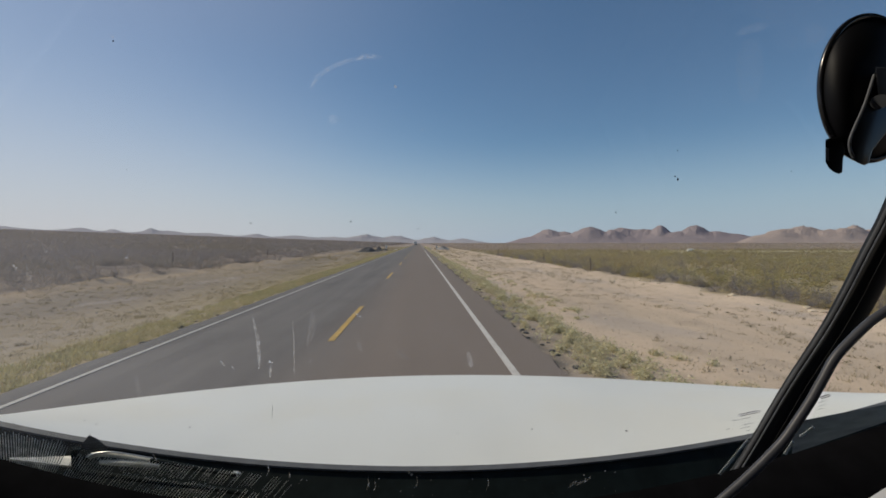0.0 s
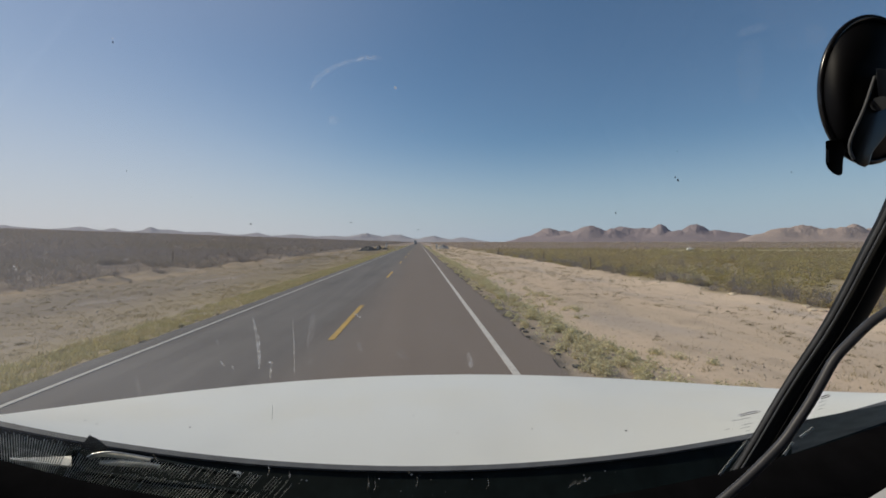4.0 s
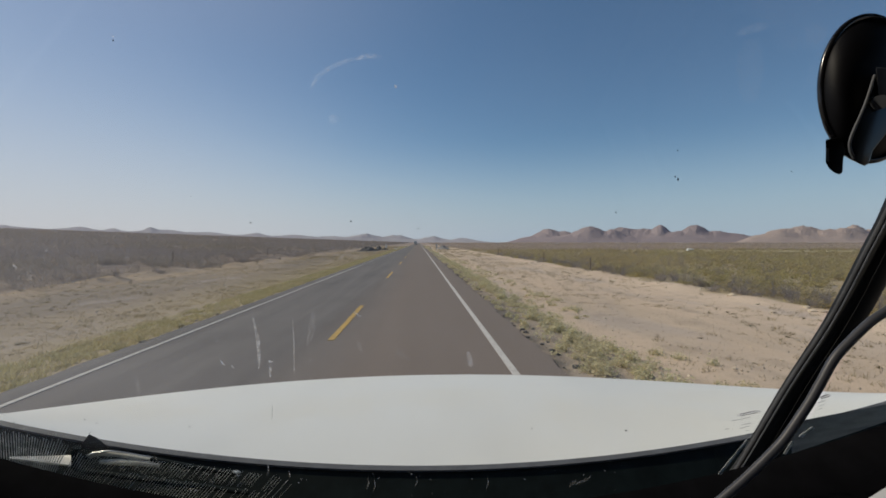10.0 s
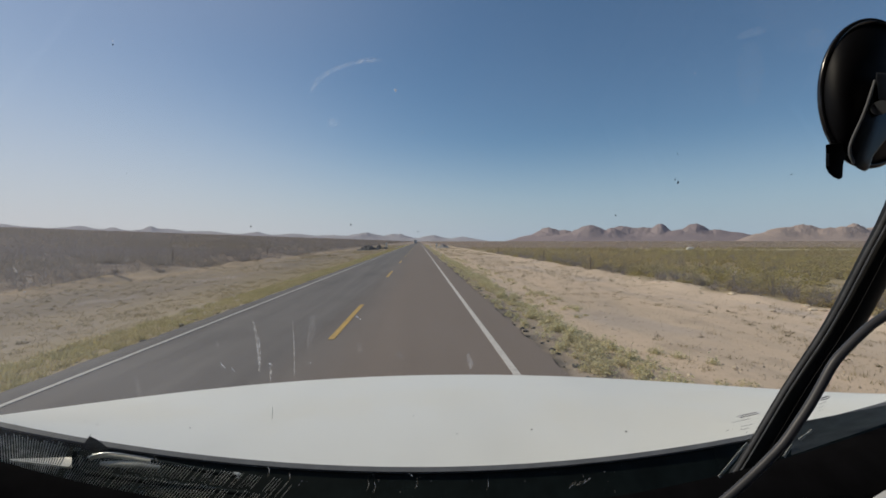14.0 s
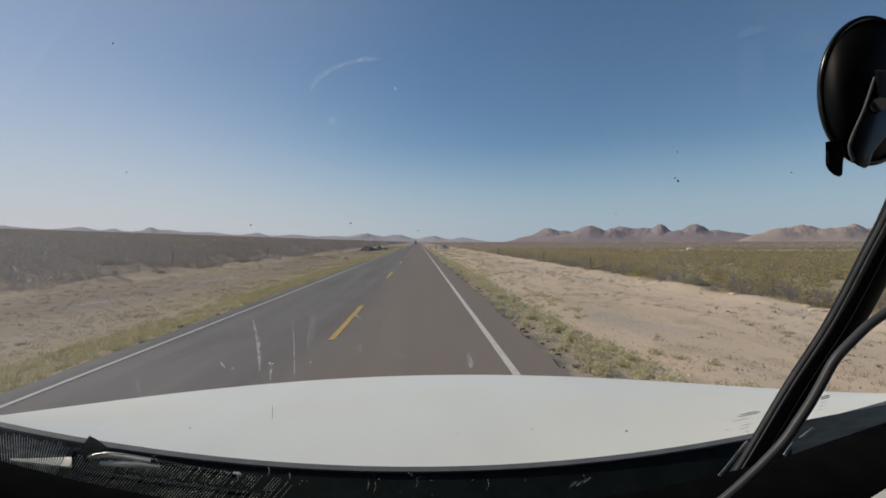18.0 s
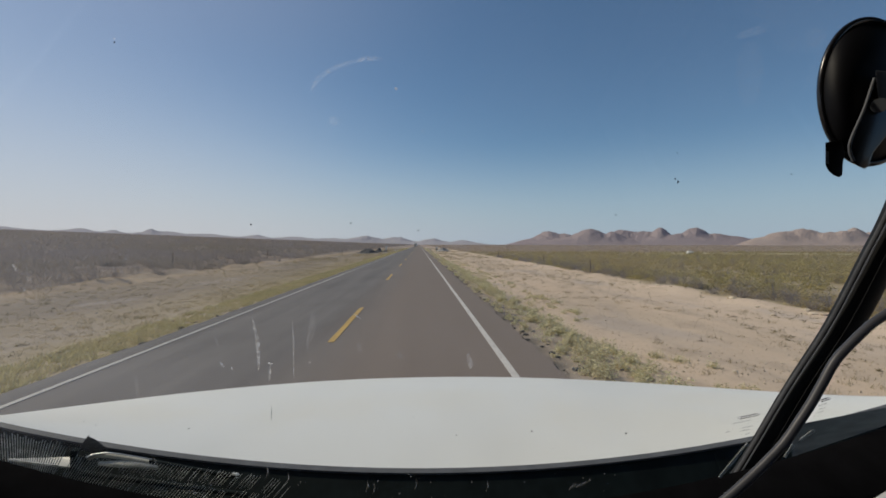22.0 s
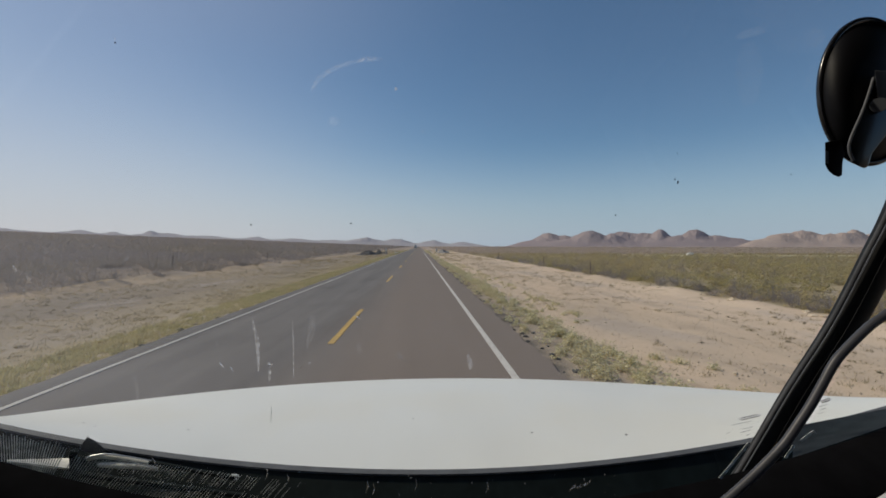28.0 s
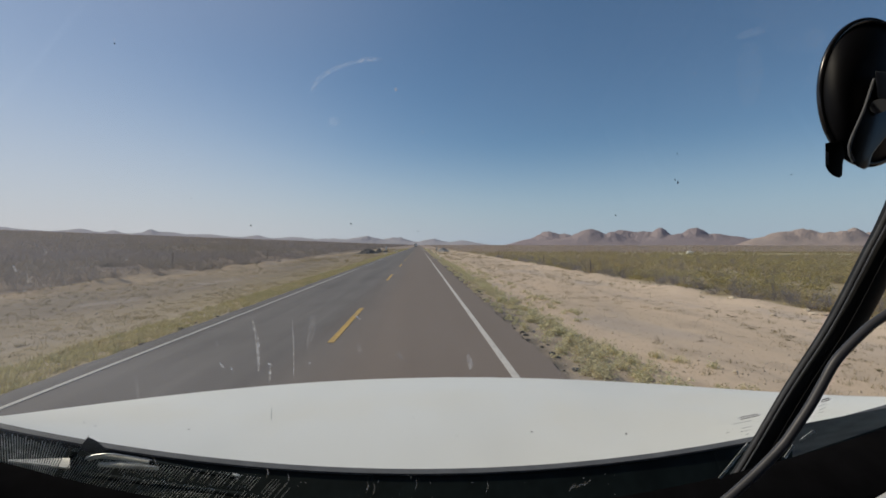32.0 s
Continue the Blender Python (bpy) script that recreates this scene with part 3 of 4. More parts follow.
def stalks(p, count, radius, height, width):
    """Bare bushes: thin twigs that fan out from the foot."""
    n = len(p)
    a = rng.uniform(0, math.tau, (n, count))
    out = rng.uniform(0.1, 1.0, (n, count)) * radius * rng.uniform(0.6, 1.4, (n, 1))
    up = rng.uniform(0.35, 1.0, (n, count)) * height * rng.uniform(0.5, 1.4, (n, 1))
    base = np.stack([p[:, 0], p[:, 1], land(p[:, 0], p[:, 1])], -1)[:, None, :] + rng.normal(0, 0.08, (n, count, 3)) * np.array([1, 1, 0.2])
    tip = base + np.stack([np.cos(a) * out, np.sin(a) * out, up], -1)
    side = np.stack([-np.sin(a), np.cos(a), 0 * a], -1) * width * rng.choice([-1, 1], (n, count, 1))
    f = rng.uniform(0.0, 0.5, (n, count, 1))
    return np.stack([base + (tip - base) * f - side, base + (tip - base) * f + side, tip], 2).reshape(-1, 3)


# a pale cleared track across the plain
bm = sheet(40, 3, lambda u, v: (54 + 150 * u, 118 - 0.22 * (54 + 150 * u) + 9 * (v - 0.5) + 1.2 * math.sin(u * 23), float(land(54 + 150 * u, 100)) + 0.12), 0.05)
tagged(part("dirt_track", bm, M_TRACK, None), "pale straw-coloured dirt track across the scrub plain", "track", kind="structure")
# green scrub on the right, in belts of falling detail
near_r = np.concatenate([clumpy(scatter(13.4, 24, 8, 75, 0.95), 3.0, 0.55), clumpy(scatter(24, 45, 8, 75, 0.95), 3.5, 0.95), clumpy(scatter(13.2, 15.0, 8, 75, 1.0), 2.2, 0.5)])
soup("scrub_bushes", bushes(near_r, 0.66, 0.55 + 0.25 * smooth_step(near_r[:, 0], 14, 20), 175, 0.042), M_SCRUB, "olive green creosote scrub covering the desert plain", "shrub")
front = clumpy(scatter(13.0, 14.6, 8, 75, 0.8), 2.5, 0.4)
soup("scrub_twigs", np.concatenate([stalks(near_r[::2], 34, 0.6, 0.75, 0.009), stalks(front, 60, 0.7, 0.6, 0.009), bushes(front, 0.6, 0.35, 60, 0.03)]), M_TWIGS, "bare grey twigs among the olive scrub", "shrub")
soup("scrub_bushes", np.concatenate([bushes(clumpy(scatter(13.2, 150, 75, 115, 2.0), 9, 1.1), 1.0, 0.9, 50, 0.095),
                                     bushes(clumpy(scatter(45, 90, 30, 75, 1.6), 9, 1.1), 0.95, 0.9, 64, 0.08)]), M_MIDSCRUB, "olive green creosote scrub farther out on the plain", "shrub")
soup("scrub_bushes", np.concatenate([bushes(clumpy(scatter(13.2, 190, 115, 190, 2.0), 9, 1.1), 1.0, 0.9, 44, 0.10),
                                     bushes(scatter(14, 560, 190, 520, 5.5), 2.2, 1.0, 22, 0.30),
                                     bushes(scatter(16, 1600, 520, 1500, 16), 6, 1.3, 16, 0.85)]), M_FARSCRUB, "low distant scrub on the plain, haze in its colour", "shrub")
# grey-brown bare brush on the left
near_l = np.concatenate([clumpy(scatter(-45, -23, 10, 75, 0.95), 3.0, 0.85), clumpy(scatter(-23.5, -17.4, 10, 75, 1.05), 2.0, 0.4)])
soup("bare_brush", np.concatenate([stalks(near_l, 46, 0.85, 0.85, 0.008), bushes(near_l, 0.80, 0.72, 130, 0.030)]), M_TWIGS, "grey-brown leafless brush along the road corridor", "shrub")
soup("bare_brush", np.concatenate([bushes(clumpy(scatter(-170, -19.2, 75, 190, 2.0), 9, 1.1), 1.0, 1.1, 50, 0.095),
                                   bushes(clumpy(scatter(-90, -45, 40, 75, 1.6), 9, 1.1), 0.95, 1.1, 64, 0.08)]), M_TWIGS, "grey-brown brush farther out on the rising plain", "shrub")
soup("bare_brush", np.concatenate([bushes(scatter(-520, -20, 190, 520, 5.5), 2.2, 1.2, 22, 0.30),
                                   bushes(scatter(-1500, -24, 520, 1500, 16), 6, 1.6, 16, 0.85)]), M_TWIGS, "distant dark brush on the rising plain", "shrub")
# verge grass in clumps on both sides of the asphalt
first = clumpy(scatter(2.48, 2.80, 5, 60, 0.26), 1.1, 0.5)
second = np.concatenate([clumpy(scatter(2.95, 3.75, 5, 60, 0.36), 0.8, 0.5), clumpy(scatter(2.75, 4.2, 4.6, 10, 0.40), 0.6, 0.4)])
third = clumpy(scatter(3.7, 5.4, 5, 60, 0.55), 1.4, 0.1)
soup("verge_clumps", np.concatenate([bushes(first, 0.13, 0.13, 90, 0.017), bushes(second, 0.23, 0.27, 170, 0.022), bushes(third, 0.15, 0.15, 90, 0.018)]), M_SAGE, "pale sage-green rounded weed clumps along the asphalt edge", "weeds")
soup("verge_grass", tufts(np.concatenate([second[::2], third[::2]]), 60, 0.19, 0.22, 0.006), M_TUFT, "pale straw-coloured grass tufts among the weeds", "grass")
soup("verge_clumps", bushes(np.concatenate([clumpy(scatter(2.46, 2.8, 60, 260, 0.7), 2, 0.6), clumpy(scatter(3.1, 4.0, 60, 260, 0.7), 2, 0.6)]), 0.22, 0.24, 40, 0.04), M_SAGE, "pale sage-green weed strip beside the far road", "weeds")
vl = clumpy(scatter(-7.3, -5.85, 5, 60, 0.15), 1.3, 0.95)
soup("verge_grass", blades(vl, 30, 0.06, 0.12, 0.007), M_VERGE, "yellow-green grass strip beside the asphalt", "grass")
soup("verge_grass", blades(clumpy(scatter(-7.6, -5.9, 60, 260, 0.55), 2, 0.7), 30, 0.16, 0.17, 0.02), M_VERGE, "yellow-green grass strip beside the far road", "grass")
dl = np.concatenate([clumpy(scatter(-17.6, -9.5, 6, 60, 0.36), 1.8, 0.25), clumpy(scatter(-9.5, -7.0, 6, 60, 0.24), 1.2, 0.6)])
soup("dry_grass", tufts(dl, 24, 0.13, 0.10, 0.006), M_STRAW, "sparse dry straw-coloured grass on the verge", "grass")
soup("dry_grass", tufts(clumpy(scatter(-17.6, -7, 60, 240, 1.0), 4, 0.7), 30, 0.4, 0.16, 0.03), M_STRAW, "dry straw-coloured grass along the far verge", "grass")
dr = clumpy(scatter(4.2, 12.8, 6, 60, 0.6), 1.6, 0.0)
soup("dry_grass", blades(dr, 24, 0.08, 0.09, 0.007), M_STRAW, "sparse dry grass tufts on bare dirt", "grass")
soup("dry_grass", blades(clumpy(scatter(4.4, 12.5, 60, 260, 1.3), 4, 0.3), 30, 0.3, 0.14, 0.03), M_STRAW, "dry grass along the far dirt verge", "grass")


wl = clumpy(scatter(-18.5, -6.2, 6, 70, 0.95), 2.5, 0.2)
wr = clumpy(scatter(2.6, 12.8, 6, 70, 1.5), 2.5, 0.0)
soup("low_weeds", bushes(np.concatenate([wl, wr]), 0.14, 0.10, 40, 0.014), M_WEED, "small dark dry weeds dotted over the dirt", "weeds")


# ---- stones ----
def stone_mesh(seed):
    bm = bmesh.new()
    bmesh.ops.create_icosphere(bm, subdivisions=2, radius=1)
    for v in bm.verts:
        n = noise.fractal(v.co * 0.9 + Vector((seed * 7.3, 0, 0)), 1.0, 2.0, 4)
        v.co *= 1 + 0.45 * n
        v.co.z *= 0.62
    me = bpy.data.meshes.new("rock")
    bm.to_mesh(me)
    bm.free()
    me.materials.append(M_ROCK)
    return me


STONES = [stone_mesh(k) for k in range(5)]
rr = random.Random(5)


def rock(x, y, size, label, group):
    ob = new("rock", STONES[rr.randrange(5)])
    ob.matrix_world = pose(x, y, float(land(x, y)) + size * 0.2, 0, 0, rr.uniform(0, 360)) @ Matrix.Diagonal((size, size * rr.uniform(0.7, 1.1), size * rr.uniform(0.7, 1.1), 1))
    return tagged(ob, label, "rock", group)


for k in range(70):
    rock(rr.uniform(11.3, 13.2), 9 + 75 * rr.random() ** 1.4, rr.uniform(0.05, 0.17), "pale tan stone on the dirt berm before the scrub", "stones on the berm")
for k in range(45):
    rock(rr.uniform(4.5, 11.3), 6 + 45 * rr.random() ** 1.3, rr.uniform(0.02, 0.06), "small pale stone on bare dirt", "stones on the dirt strip")
for k in range(50):
    rock(rr.uniform(-17.5, -7.4), 7 + 50 * rr.random() ** 1.3, rr.uniform(0.02, 0.08), "small stone lying in dry verge grass", "stones on the verge")


def pebbles(n, x0, x1, y0, y1, lo, hi):
    """Loose stones too many to count: small four-sided lumps."""
    p = np.stack([rng.uniform(x0, x1, n), y0 + (y1 - y0) * rng.random(n) ** 1.5], 1)
    s = rng.uniform(lo, hi, n)[:, None, None]
    c = np.stack([p[:, 0], p[:, 1], land(p[:, 0], p[:, 1])], -1)[:, None, :]
    q = c + s * (np.array([[1, 0, 0], [-0.5, 0.85, 0], [-0.5, -0.85, 0], [0.1, 0.1, 0.9]]) + rng.normal(0, 0.2, (n, 4, 3)))
    return q[:, [0, 1, 3, 1, 2, 3, 2, 0, 3]].reshape(-1, 3)


soup("loose_gravel", np.concatenate([pebbles(4500, 2.35, 4.6, 4, 45, 0.006, 0.020), pebbles(9000, 4.6, 13, 5, 60, 0.006, 0.030)]), M_GRIT, "loose tan gravel scattered over the shoulder", "gravel")
soup("loose_gravel", pebbles(5000, -18, -5.9, 5, 60, 0.006, 0.026), M_GRIT, "loose pale gravel scattered over the verge", "gravel")


# ---- roadside things ----
def heap(name, label, category, x, y, rx, ry, h, material, seed, rough=0.25):
    z0 = float(land(x, y)) - 0.05

    def at(u, v):
        a, r = u * math.tau, v
        n = noise.fractal(Vector((math.cos(a) * r * 2.2, math.sin(a) * r * 2.2, seed)), 0.8, 2.2, 6)
        return (rx * r * math.cos(a), ry * r * math.sin(a), h * max(0, (1 - r ** 1.3) * (0.85 + rough * 2 * n)) + 0.05 * n * r - 0.08 * r)
    bm = sheet(48, 18, at)
    bmesh.ops.remove_doubles(bm, verts=bm.verts, dist=0.001)
    bmesh.ops.recalc_face_normals(bm, faces=bm.faces)
    ob = part(name, bm, material, None)
    ob.matrix_world = pose(x, y, z0)
    return tagged(ob, label, category)


heap("gravel_pile", "heap of grey gravel dumped on the dirt strip", "gravel pile", 8.0, 150, 2.6, 4.0, 1.4, M_GRAVEL, 2.0, 0.35)
heap("asphalt_rubble", "dark heap of broken asphalt beside the road", "rubble pile", -13.5, 118, 3.2, 9, 1.0, M_RUBBLE, 5.0, 0.6)
heap("asphalt_rubble", "low dark heap of broken asphalt slabs", "rubble pile", -11.5, 132, 2.6, 7, 0.8, M_RUBBLE, 9.0, 0.6)


def road_sign(x, y, face):
    s = thing("road_sign", "small white distance sign on a thin steel post", "road sign", x, y, float(land(x, y)) - 0.02, 0, "distance signs")
    part("post", box((0.06, 0.05, 1.75), (0, 0, 0.85), 0.006), M_STEEL, s, "thin grey steel post")
    p = part("plate", box((0.34, 0.012, 0.72), (0, -0.035 * face, 1.45), 0.005), M_SIGN, s, "white rectangular sheet metal plate")
    for z, wd, hh in ((1.70, 0.24, 0.07), (1.45, 0.10, 0.16), (1.22, 0.16, 0.14)):
        part("marking_bar", box((wd, 0.004, hh), (0, -0.044 * face, z)), M_INK, p, "black painted bar")
    return s


road_sign(3.6, 92, 1)
road_sign(-7.1, 96, -1)


tank = thing("white_tank", "small white tank beside the track in the scrub", "tank", 60.5, 96, float(land(60.5, 96)))
part("barrel", tube([(-0.75, 0, 0.55), (-0.6, 0, 0.55), (0.6, 0, 0.55), (0.75, 0, 0.55)], [0.2, 0.36, 0.36, 0.2], 16), M_SIGN, tank, "white rounded tank", True)
for sx in (-0.45, 0.45):
    part("saddle", box((0.12, 0.6, 0.3), (sx, 0, 0.13), 0.01), M_CONCRETE, tank, "concrete saddle")


def culvert_post(x, y):
    s = thing("marker_post", "white concrete marker post with a dark foot", "marker post", x, y, float(land(x, y)), 0, "culvert marker posts")
    part("shaft", box((0.16, 0.16, 0.75), (0, 0, 0.5), 0.02), M_CONCRETE, s, "white painted concrete shaft")
    part("foot", box((0.175, 0.175, 0.18), (0, 0, 0.08), 0.015), M_RUBBLE, s, "dark stained foot")


for x, y in ((-6.9, 128), (-6.7, 140), (3.4, 130), (3.5, 142)):
    culvert_post(x, y)
cv = thing("culvert_headwall", "low pale concrete culvert headwall beside the road", "headwall", -6.9, 134, float(land(-6.9, 134)))
part("wall", box((0.4, 7, 0.3), (0, 0, 0.12), 0.03), M_CONCRETE, cv)


def fence_post(x, y, h):
    s = thing("fence_post", "weathered dark wooden fence post in the brush", "fence post", x, y, float(land(x, y)) - 0.05, rr.uniform(-40, 40), "fence posts")
    lean = rr.uniform(-0.05, 0.05)
    part("post", tube([(0, 0, 0), (lean * 0.5, 0, h * 0.5), (lean, 0.01, h)], [0.06, 0.052, 0.045], 8), M_WOOD, s)


for x, y, h in ((-20.5, 38, 1.3), (-20.8, 62, 1.2), (13.0, 33, 1.1), (13.1, 46, 1.1), (13.0, 72, 1.2), (-20.4, 88, 1.3)):
    fence_post(x, y, h)


def far_truck(x, y):
    s = thing("truck", "distant white truck on the road ahead", "truck", x, y, 0.03)
    part("cargo_box", box((2.5, 7, 2.6), (0, 4.0, 2.3), 0.08), M_SIGN, s, "white box body")
    part("cab", box((2.3, 1.8, 2.0), (0, -0.6, 1.6), 0.2), M_SIGN, s, "white cab")
    part("windscreen", box((1.9, 0.06, 0.8), (0, -1.52, 2.05), 0.02), M_DARKGLASS, s, "dark windscreen")
    part("bumper", box((2.3, 0.25, 0.35), (0, -1.6, 0.65), 0.05), M_BLACK, s, "dark bumper")
    for wx in (-1.0, 1.0):
        for wy in (-0.5, 5.8):
            bm = bmesh.new()
            bmesh.ops.create_cone(bm, cap_ends=True, segments=20, radius1=0.48, radius2=0.48, depth=0.3, matrix=pose(wx, wy, 0.48, 0, 90, 0))
            part("wheel", bm, M_TYRE, s, "black tyre")


far_truck(-3.6, 420)


# ---- the van ----
van = thing("camper_van", "white van with a broad bonnet standing on the asphalt lane", "van", 0, 0, 0)
Z = EYE_Z


SIGHT = pose(0, 0, Z + 0.0017, 89.03, 0, -3.07)


def out(a, b, d):
    """The place d ahead of the eye, a to the right and b up for each metre."""
    return SIGHT @ Vector((a * d, b * d, -d))


def lane(points, d):
    """Places for a line of (a, b) ways; d is one distance or one for each."""
    return [out(a, b, d[i] if isinstance(d, (list, tuple)) else d) for i, (a, b) in enumerate(points)]


def hood_near(s):
    return 0.511 + 0.0254 * s - 0.1236 * s * s


def hood_far(s):
    return 0.302 - 0.0053 * s + 0.0998 * s * s - 0.0066 * s ** 3 - 0.0286 * s ** 4


def bonnet(u, v):
    """Fan-shaped bonnet; v runs from the screen to the nose and then down the front."""
    s = -1.0 + 2.22 * u
    d0, d1 = 0.97 + 0.10 * s * s, 1.85 - 0.55 * s * s
    if v < 0.8:
        k = v / 0.8
        d = d0 + (d1 - d0) * k
        z = -hood_near(s) * d0 * (1 - k) - hood_far(s) * d1 * k + 0.10 * (d1 - d0) * k * (1 - k)
    else:
        k = (v - 0.8) / 0.2
        d = d1 + 0.16 * math.sin(k * math.pi / 2)
        z = -hood_far(s) * d1 - 0.34 * (1 - math.cos(k * math.pi / 2)) - 0.02 * k
    return (s * d, d, Z + z)


part("bonnet", sheet(72, 40, bonnet, 0.012), M_HOOD, van, "smooth white painted bonnet with insect spots", True)
nose = sheet(48, 6, lambda u, v: (bonnet(u, 1)[0] * (1 - 0.03 * v), bonnet(u, 1)[1] + 0.05 * v * (1 - v) - 0.01, bonnet(u, 1)[2] * (1 - v) + 0.55 * v - 0.004))
part("nose_panel", nose, M_HOOD, van, "white front panel", True)
part("bumper", sheet(48, 5, lambda u, v: (bonnet(u, 1)[0] * 0.98, bonnet(u, 1)[1] + 0.06 * math.sin(v * math.pi), 0.58 - 0.26 * v)), M_BLACK, van, "black plastic bumper", True)


def along(q_of_s, d_of_s, lift=0.0):
    def at(u, v):
        s = -1.0 + 2.22 * u
        a, b = q_of_s(s, v), d_of_s(s, v)
        return (s * b, b, Z - a * b + lift)
    return at


seal = sheet(72, 4, along(lambda s, v: hood_near(s) - 0.001 + 0.011 * v, lambda s, v: 0.966 + 0.10 * s * s - 0.016 * v), 0.004)
part("bonnet_seal", seal, M_EDGE, van, "grey rubber seal under the bonnet edge", True)
cowl = part("cowl_panel", sheet(60, 4, along(lambda s, v: hood_near(s) + 0.010 + 0.13 * v, lambda s, v: 0.955 + 0.10 * s * s - 0.07 * v), 0.01), M_COWL, van, "dark plastic cowl under the windscreen", True)
# wiper: pivot cap, arm and blade lying along the cowl
def on_screen(x, z, k=0.912):
    """A place just over the cowl in front of the glass."""
    return (x * k, 0.96 * k, Z + z * k)


wiper = part("wiper", tube(curved(lane([(-0.8087, -0.4732), (-0.7806, -0.4656), (-0.7449, -0.4630), (-0.6556, -0.4770), (-0.5599, -0.4949), (-0.4643, -0.5115)], 0.885)), 0.0045, 8), M_COWL, van, "black wiper arm", True)
part("arm_flank", tube(curved(lane([(-0.7960, -0.4700), (-0.7832, -0.4655), (-0.7640, -0.4637), (-0.7400, -0.4660), (-0.7066, -0.4706), (-0.6600, -0.4790)], 0.882)), 0.0048, 8), M_BRIGHT, wiper, "cream painted flank of the arm", True)
# thin bright tube modelled as the highlight on top of the arm
part("arm_highlight", tube(curved(lane([(-0.7985, -0.4707), (-0.7883, -0.4643), (-0.7704, -0.4605), (-0.7487, -0.4592), (-0.7066, -0.4643), (-0.6543, -0.4732)], 0.878)), [0.0034] * 7 + [0.0020] * 8 + [0.0016] * 8 + [0.0012] * 8, 8), M_STEEL, wiper, "bright strip for the highlight along the arm", True)
bm = bmesh.new()
for d in (0.892, 0.918):
    for a, b in [(-0.8176, -0.4477), (-0.8087, -0.4362), (-0.8010, -0.4235), (-0.7972, -0.4209), (-0.7908, -0.4260), (-0.7806, -0.4286), (-0.7691, -0.4388), (-0.7538, -0.4515), (-0.7832, -0.4579)]:
        bm.verts.new(out(a, b, d))
bmesh.ops.convex_hull(bm, input=bm.verts)
bmesh.ops.bevel(bm, geom=bm.edges[:], offset=0.001, segments=1, affect="EDGES")
part("pivot_cap", bm, M_EDGE_DARK, wiper, "dark dusty pivot cap", True)
part("knuckle", tube(curved(lane([(-0.8265, -0.4503), (-0.8329, -0.4681), (-0.8304, -0.4885), (-0.8214, -0.5013)], 0.882)), [0.007] * 19, 10), M_COWL, wiper, "dark arm knuckle", True)
part("blade", tube(lane([(-0.8087, -0.5038), (-0.6173, -0.5293), (-0.4388, -0.5523)], 0.912), 0.0055, 8), M_COWL, wiper, "black rubber blade", True)
part("blade_holder", tube(lane([(-0.7730, -0.4830), (-0.7258, -0.4838), (-0.6820, -0.4866), (-0.6403, -0.4917)], 0.876), [0.0040, 0.0066, 0.0058, 0.0036], 8), M_BRIGHT, wiper, "pale blade holder", True)
for a, b, r in ((-0.4707, -0.5051, 0.0030), (-0.4643, -0.5064, 0.0038), (-0.4592, -0.5077, 0.0026), (-0.4630, -0.5140, 0.0018)):
    bm = bmesh.new()
    bmesh.ops.create_icosphere(bm, subdivisions=1, radius=r)
    bmesh.ops.transform(bm, matrix=Matrix.Translation(out(a, b, 0.87)), verts=bm.verts)
    part("bird_dropping", bm, M_PAPER, wiper, "dried white dropping")
part("cowl_insert", sheet(6, 3, lambda u, v: on_screen(-0.8514 + 0.124 * u, -0.4478 - (0.003 + 0.018 * u) * v, 0.928 - 0.022 * v), 0.003), M_BRIGHT, cowl, "bare pale metal strip")


# windscreen: a raked pane; glass(x, z) gives its surface
def glass(x, z, off=0.0):
    return (0.967 * x, 0.967 * (0.662 - z / 1.9) - off, Z + 0.967 * z)


screen = part("windscreen", sheet(16, 12, lambda u, v: glass(-1.0 + 1.70 * u, -0.60 + 1.12 * v)), M_GLASS, van, "dusty windscreen with smears and insect spots", True)
screen.visible_shadow = False
quarter = part("quarter_window", sheet(6, 8, lambda u, v: (0.765 + 0.30 * u, 0.662 - (-0.60 + 1.12 * v) / 1.9 - 0.02 - 0.12 * u, Z - 0.60 + 1.12 * v)), M_GLASS, van, "dusty fixed quarter window")
quarter.visible_shadow = False


def on_glass(a, b, off=0.003):
    """The place on the pane that lies that way from the eye."""
    w = out(a, b, 1.0) - SIGHT.translation
    d = (0.640 - 0.0017 / 1.9) / (w.y + w.z / 1.9)
    return SIGHT.translation + w * d * (1 - off)


def streak(points, radius, material, label, flat=0.15):
    pts = curved([on_glass(a, b) for a, b in points], 5)
    return part("smear", tube(pts, [radius * (0.35 + 0.65 * math.sin(math.pi * (i + 0.5) / len(pts))) for i in range(len(pts))], 6, flat), material, screen, label)


# the wiped arc, smudges, dried runs and insect splashes
streak([(-0.2972, 0.3546), (-0.2895, 0.3737), (-0.2666, 0.3954), (-0.2296, 0.4133), (-0.1888, 0.4247), (-0.1480, 0.4298)], 0.004, M_FAINT, "pale curved wiped smear")
streak([(-0.1990, 0.4222), (-0.1709, 0.4286), (-0.1378, 0.4273)], 0.0052, M_FAINT, "broad end of the wiped smear")
streak([(-0.2551, 0.2793), (-0.2449, 0.2895), (-0.2309, 0.2832)], 0.0085, M_FAINT, "pale smudge")
streak([(0.6658, 0.4821), (0.6964, 0.4898), (0.7296, 0.4923)], 0.01, M_VEIL, "pale smudge")
streak([(0.6913, 0.4668), (0.6926, 0.3967), (0.6952, 0.3265)], 0.014, M_VEIL, "pale streak")
streak([(0.8265, 0.4962), (0.8418, 0.4783), (0.8495, 0.4605)], 0.01, M_VEIL, "pale streak")
